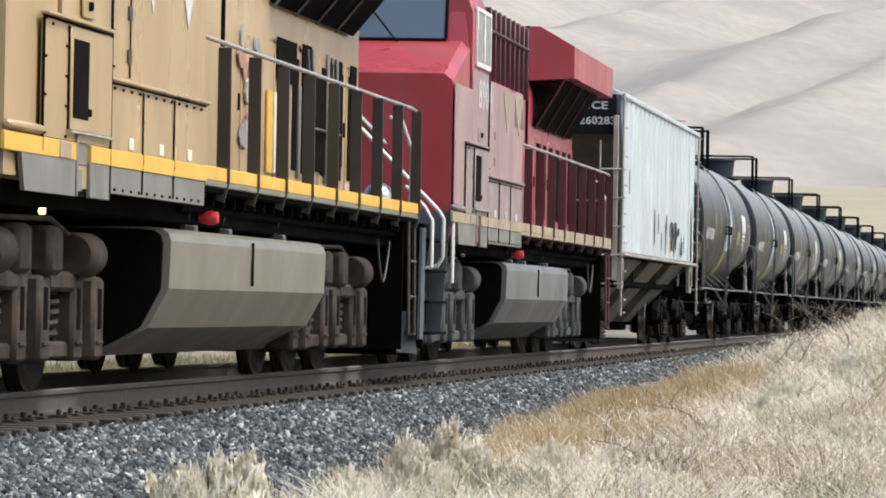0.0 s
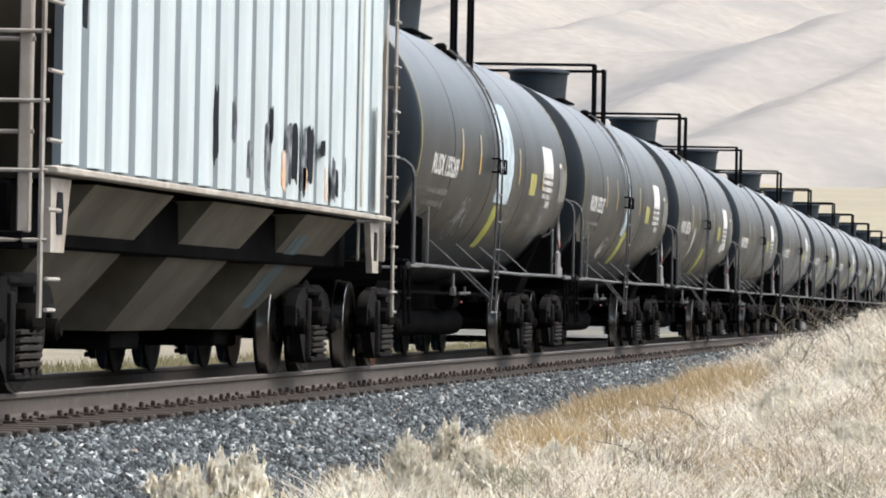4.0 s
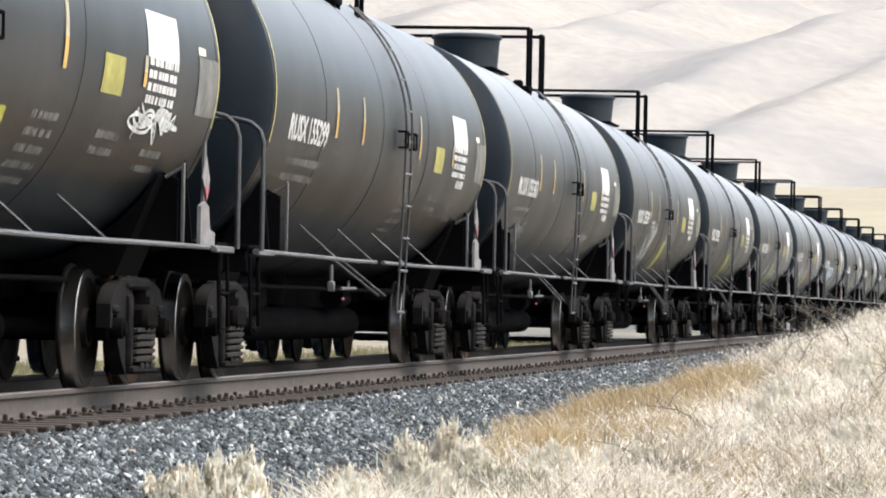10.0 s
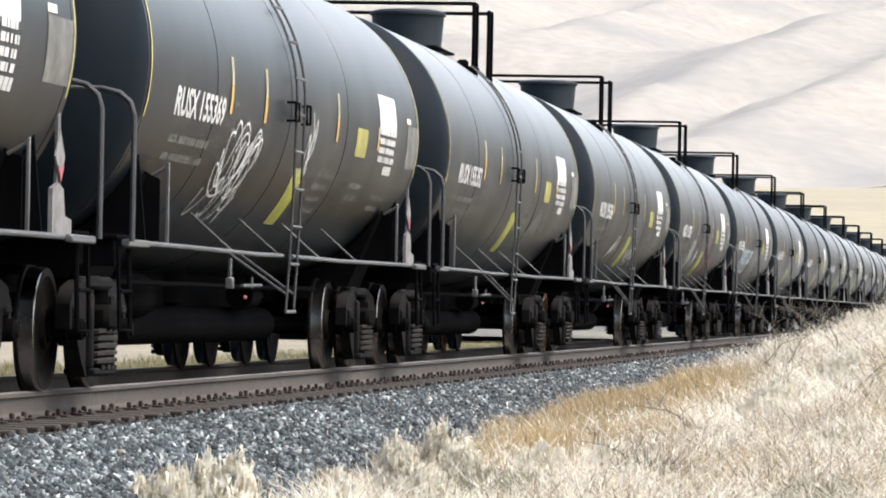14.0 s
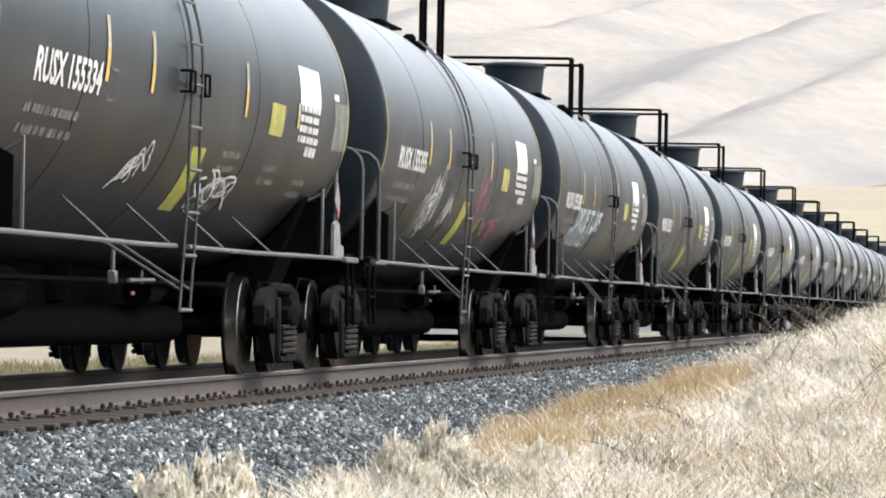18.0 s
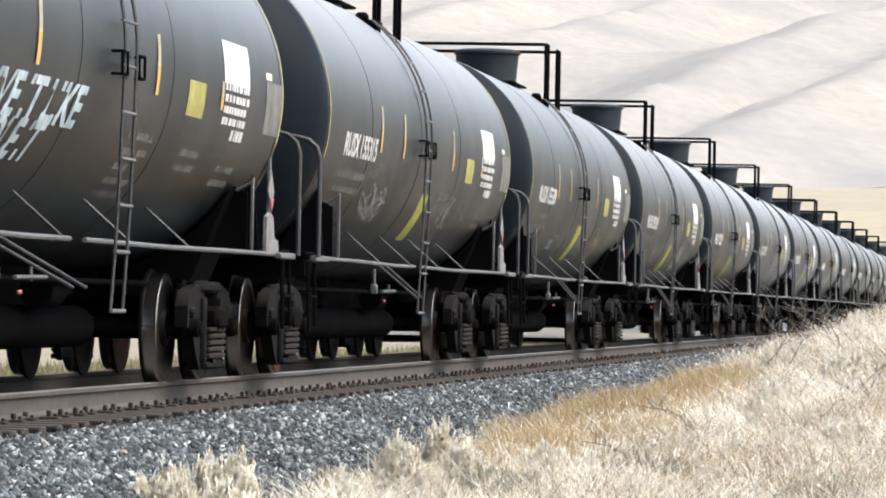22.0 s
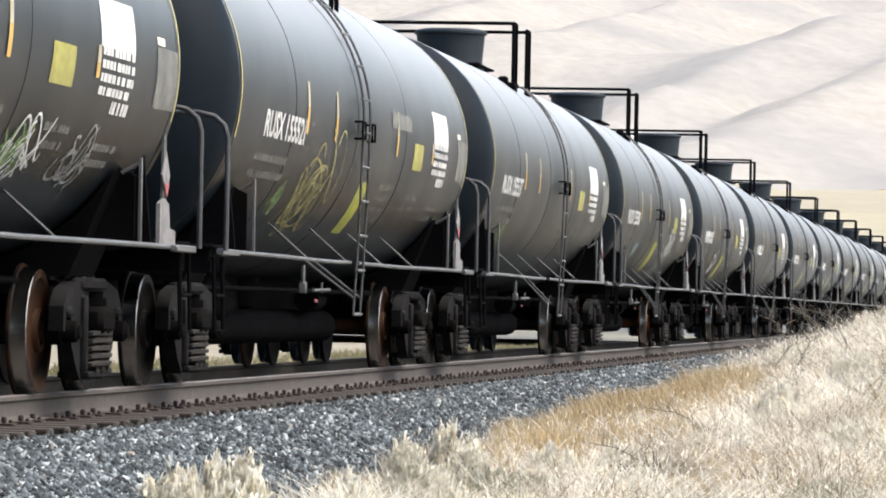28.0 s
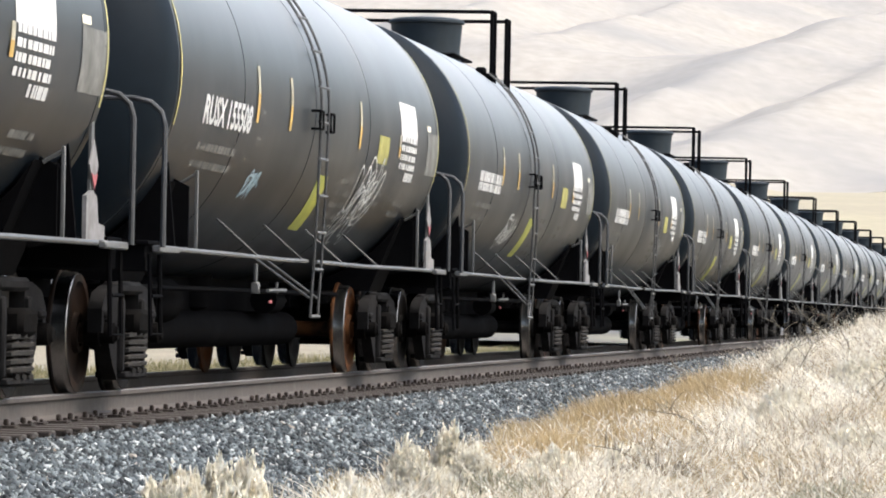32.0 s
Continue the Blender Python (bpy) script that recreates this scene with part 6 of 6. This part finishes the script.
v1, f1 = blades(x, y, z - 0.01, h, npr.uniform(0.004, 0.011, len(x)), 0.9, 0.9)
tagged(raw("dry_grass", v1, f1, STRAW, 3), "tangled pale dry grass on the bank", "grass", kind="stuff")
pick = npr.random(len(x)) < 0.3
v2, f2 = heads(x[pick] + npr.normal(0, 0.03, pick.sum()), y[pick] + npr.normal(0, 0.03, pick.sum()), z[pick] + h[pick] * 0.9, npr.uniform(0.006, 0.017, pick.sum()))
tagged(raw("seed_heads", v2, f2, PALE, 3), "pale ragged grass seed heads", "grass", kind="stuff")

# coarse bright stems and tangles that stand out of the straw
x, y = clumped(32000, -4.9, 0.8, 27, 100, 1300, 0.08, 0.2)
keep = (x > edge(y) + 0.6) & ~tan_zone(x, y)
x, y = x[keep], y[keep]
z = ground_at(x, y)
h = npr.uniform(0.15, 0.42, len(x))
v1, f1 = blades(x, y, z - 0.01, h, npr.uniform(0.008, 0.016, len(x)), 0.7, 0.9)
tagged(raw("coarse_stems", v1, f1, PALE, 3), "coarse bleached stems standing out of the grass", "grass", kind="stuff")

# softer tan cheatgrass along the ballast edge
x, y = clumped(150000, -5.6, -2.7, 33, 66, 900, 0.14, 0.45)
x2, y2 = clumped(30000, -2.7, 0.6, 30.5, 62, 60, 0.2, 0.0)
x3, y3 = clumped(16000, -5.6, -4.5, 70, 112, 90, 0.2, 0.4)
x, y = np.concatenate([x, x2, x3]), np.concatenate([y, y2, y3])
keep = (tan_zone(x, y) | (x > -2.65)) & (x > edge(y) + 0.1 + 0.28 * np.sin(y * 0.85 + 0.6) + 0.1 * npr.normal(size=len(x)))
x, y = x[keep], y[keep]
z = ground_at(x, y)
h = npr.uniform(0.17, 0.4, len(x)) * np.where(y > 51, 0.62, 1.0) * np.where(x > -2.65, 0.85, 0.6 + 0.75 * np.clip(puff(y) + 0.25 * np.sin(x * 5 + y * 1.7), 0, 1.2))
v1, f1 = blades(x, y, z - 0.01, h, npr.uniform(0.004, 0.008, len(x)), 0.5, 0.3)
tagged(raw("cheatgrass", v1, f1, TAN, 3), "soft tan cheatgrass beside the ballast", "grass", kind="stuff")

# grass on the far side of the track, seen beneath the cars
x, y = clumped(60000, -26, -10.9, 36, 230, 1500, 0.3)
z = ground_at(x, y)
h = npr.uniform(0.1, 0.4, len(x))
v1, f1 = blades(x, y, z - 0.01, h, npr.uniform(0.012, 0.03, len(x)), 0.5, 0.3)
FARGRASS = island_material("far_grass", [(0.0, (0.085, 0.09, 0.035)), (0.4, (0.19, 0.17, 0.085)), (1.0, (0.32, 0.28, 0.17))], 0.9, trans=0.35)
tagged(raw("far_grass", v1, f1, FARGRASS, 3), "yellow-green grass beyond the track", "grass", kind="stuff")


def merge(*lists):
    vs, fs, o = [], [], 0
    for v, f in lists:
        vs.append(v), fs.append(f + o)
        o += len(v)
    return np.concatenate(vs), np.concatenate(fs)


def brush(name, label, at, size, n, top, leaf, erect=0.5, head=0.02):
    """A bushy plant: many upright stems from a crown, with ragged heads."""
    bush = thing(name, label, "shrub", "dry shrubs on the bank", at)
    a = npr.uniform(0, 2 * np.pi, n)
    r = size * 0.5 * np.sqrt(npr.random(n))
    x0, y0 = r * 0.25 * np.cos(a), r * 0.25 * np.sin(a)
    hh = top * (1 - 0.55 * (r / (size * 0.5)) ** 2) * npr.uniform(0.65, 1.1, n)
    x1, y1 = r * np.cos(a) * (1.5 - erect), r * np.sin(a) * (1.5 - erect)
    w = npr.uniform(0.003, 0.007, n)
    P = np.empty((n, 6, 3))
    for k, t in enumerate((0.0, 0.55, 1.0)):
        bend = t * t
        for s in (-1, 1):
            P[:, 2 * k + (s > 0), 0] = x0 + (x1 - x0) * bend + s * w * (1 - 0.5 * t)
            P[:, 2 * k + (s > 0), 1] = y0 + (y1 - y0) * bend
            P[:, 2 * k + (s > 0), 2] = hh * t
    q = np.array([(0, 1, 3), (0, 3, 2), (2, 3, 5), (2, 5, 4)])
    stems = raw("foliage", P.reshape(-1, 3), (q[None] + 6 * np.arange(n)[:, None, None]).reshape(-1, 3), leaf, 3)
    stems.parent = bush
    k = n * (13 if head >= 0.012 else 6)
    i = npr.integers(0, n, k)
    t = npr.uniform(0.68 if head >= 0.012 else 0.72, 1.03, k)
    v, f = heads(x0[i] + (x1 - x0)[i] * t * t + npr.normal(0, 0.012, k), y0[i] + (y1 - y0)[i] * t * t + npr.normal(0, 0.012, k), hh[i] * t, npr.uniform(0.5, 1.3, k) * head)
    crown = raw("crown", v, f, leaf if head < 0.012 else PALE, 3)
    crown.parent = bush
    return bush


PLANTS = ((-5.42, 28.6, 0.42, 0.40, 150, 0), (-5.22, 28.4, 0.40, 0.50, 170, 0), (-5.0, 28.6, 0.42, 0.56, 190, 0), (-4.82, 28.5, 0.38, 0.56, 170, 0), (-5.1, 28.0, 0.5, 0.42, 170, 0), (-4.8, 27.9, 0.5, 0.42, 150, 0),
          (-4.34, 32.4, 0.42, 0.54, 190, 1), (-4.05, 32.6, 0.42, 0.58, 200, 1), (-3.8, 32.0, 0.5, 0.48, 210, 1), (-4.12, 31.2, 0.5, 0.48, 210, 1), (-3.85, 30.6, 0.6, 0.42, 210, 1), (-4.62, 31.6, 0.3, 0.36, 90, 1), (-4.3, 29.6, 0.5, 0.34, 180, 1),
          (-3.56, 31.0, 0.6, 0.34, 600, 2), (-3.2, 30.4, 0.6, 0.34, 600, 2), (-2.6, 33.2, 0.9, 0.36, 460, 3), (-3.0, 35.0, 0.8, 0.36, 260, 1), (-3.4, 33.6, 0.8, 0.40, 260, 1), (-1.2, 29.5, 0.8, 0.40, 420, 2), (-2.1, 41.0, 0.9, 0.42, 200, 1), (-1.3, 36.0, 0.8, 0.4, 200, 1),
          (-2.6, 52.0, 1.0, 0.45, 200, 1), (-3.0, 60.0, 1.0, 0.45, 200, 1), (-2.2, 66.0, 1.1, 0.5, 200, 1), (-1.6, 45.0, 0.9, 0.45, 200, 1))
for bx, by, size, top, n, kind in PLANTS:
    gz = bank(bx, by) - 0.02
    if kind == 0:
        brush("rabbitbrush", "dry rabbitbrush with fluffy cream seed heads", (bx, by, gz), size, n, top, PALE, 0.6, 0.026)
    elif kind == 1:
        brush("rabbitbrush", "pale upright dry rabbitbrush with white tips", (bx, by, gz), size, n, top, PALE, 0.8, 0.019)
    elif kind == 2:
        brush("sagebrush", "low grey-green sagebrush among straw", (bx, by, gz), size, n, top, SAGE, 0.4, 0.011)
    else:
        brush("dead_bush", "grey leafless bush of tangled twigs", (bx, by, gz), size, n, top, TWIG, 0.3, 0.004)

# single dead stalks that stand above the grass
STALK = material("dead_stalk", (0.14, 0.12, 0.09), 0.9, grain=0.2, scale=20)
for bx, by, bz, tip, side in ((-3.3, 48, 0.0, 0.55, -0.35), (-2.75, 50, 0.0, 0.6, 0.3), (-2.35, 47, 0.0, 0.7, 0.25), (-2.9, 60, 0.05, 0.75, -0.4), (-2.7, 66, 0.1, 0.8, -0.55), (-2.55, 70, 0.1, 0.7, 0.35), (-1.9, 52, 0.0, 0.7, -0.3), (-2.9, 44.5, 0.0, 0.45, 0.75), (-2.4, 38.5, 0.0, 0.4, -0.6), (-2.6, 34.2, 0.0, 0.36, -0.5), (-3.0, 36.5, 0.0, 0.34, 0.5), (-2.7, 76, 0.1, 0.8, -0.8), (-2.4, 80, 0.1, 0.9, 0.5), (-2.9, 73, 0.1, 0.8, -0.6), (-1.5, 42, 0.0, 0.55, 0.4)):
    gz = bank(bx, by)
    stalk = thing("dead_weed", "tall dead weed with bare branching grey stems", "weed", "tall dead weeds", (bx, by, gz))
    m = Mesh().pipe([(0, 0, 0), (side * 0.3, 0.05, tip * 0.5), (side * 0.8, 0.1, tip * 0.85), (side * 1.3, 0.1, tip * 0.95)], 0.008, 5, True, 0.003)
    part("stem", m, STALK, stalk)
    for k in range(14):
        t = 0.25 + 0.05 * k
        p = Vector((side * t * 1.1, 0.05, tip * (t * 1.1 if t < 0.8 else 0.9)))
        q = p + Vector((rng3.uniform(-0.22, 0.22), rng3.uniform(-0.2, 0.2), rng3.uniform(0.05, 0.22)))
        part("twig", Mesh().pipe([p, (p + q) / 2 + Vector((0, 0, 0.03)), q], 0.004, 4, True, 0.002), STALK, stalk)


# ---- what moves ----
# small changes of pace, eased between the knots
PACE_T = np.arange(0.0, 32.01, 0.25)
PACE = np.interp(PACE_T, [0, 1, 2, 2.5, 5, 7, 8, 9, 11, 13, 14.5, 18, 20, 21, 25, 28, 30, 31, 32], [-0.2, -0.35, -0.48, -0.48, -0.15, -0.3, -0.27, -0.08, -0.06, -0.3, -0.2, 0.17, 0.0, 0.05, 0.12, 0.23, 0.3, 0.26, 0.38])
PACE = np.convolve(np.pad(PACE, 4, mode="edge"), np.hanning(11)[1:-1] / np.hanning(11).sum(), mode="valid")
def gone(t):
    """How far the train has gone along the track, from its place at 6 s."""
    u = t - 6.0
    even = 0.1 + 10.62 * u - 0.0188 * u * u
    return even + float(np.interp(t, PACE_T, PACE))


def share(ob, other):
    """ob turns as other does."""
    ob.rotation_mode = "QUATERNION"
    ob.animation_data_create()
    ob.animation_data.action = other.animation_data.action
    ob.animation_data.action_slot = other.animation_data.action_slot


def motions():
    for car, y in train:
        walk(car, [(float(t), pose(XC, y - gone(t), 0)) for t in range(33)])
    keyed = {}
    for ob in [o for o in scene.objects if o.name.startswith("wheelset")]:
        big = ob.data != WHEELSET
        key = (big, round(ob.location.y, 3))
        if key in keyed:
            share(ob, keyed[key])
            continue
        r = 0.533 if big else 0.457
        x, y, z = ob.location
        walk(ob, [(i / FPS, pose(x, y, z, math.degrees(gone(i / FPS) / r) % 360)) for i in range(32 * FPS + 1)])
        keyed[key] = ob


train = tank_cars + [(hopper, 16.0), (cp_loco, -4.5), (up_loco, -27.2)]
motions()
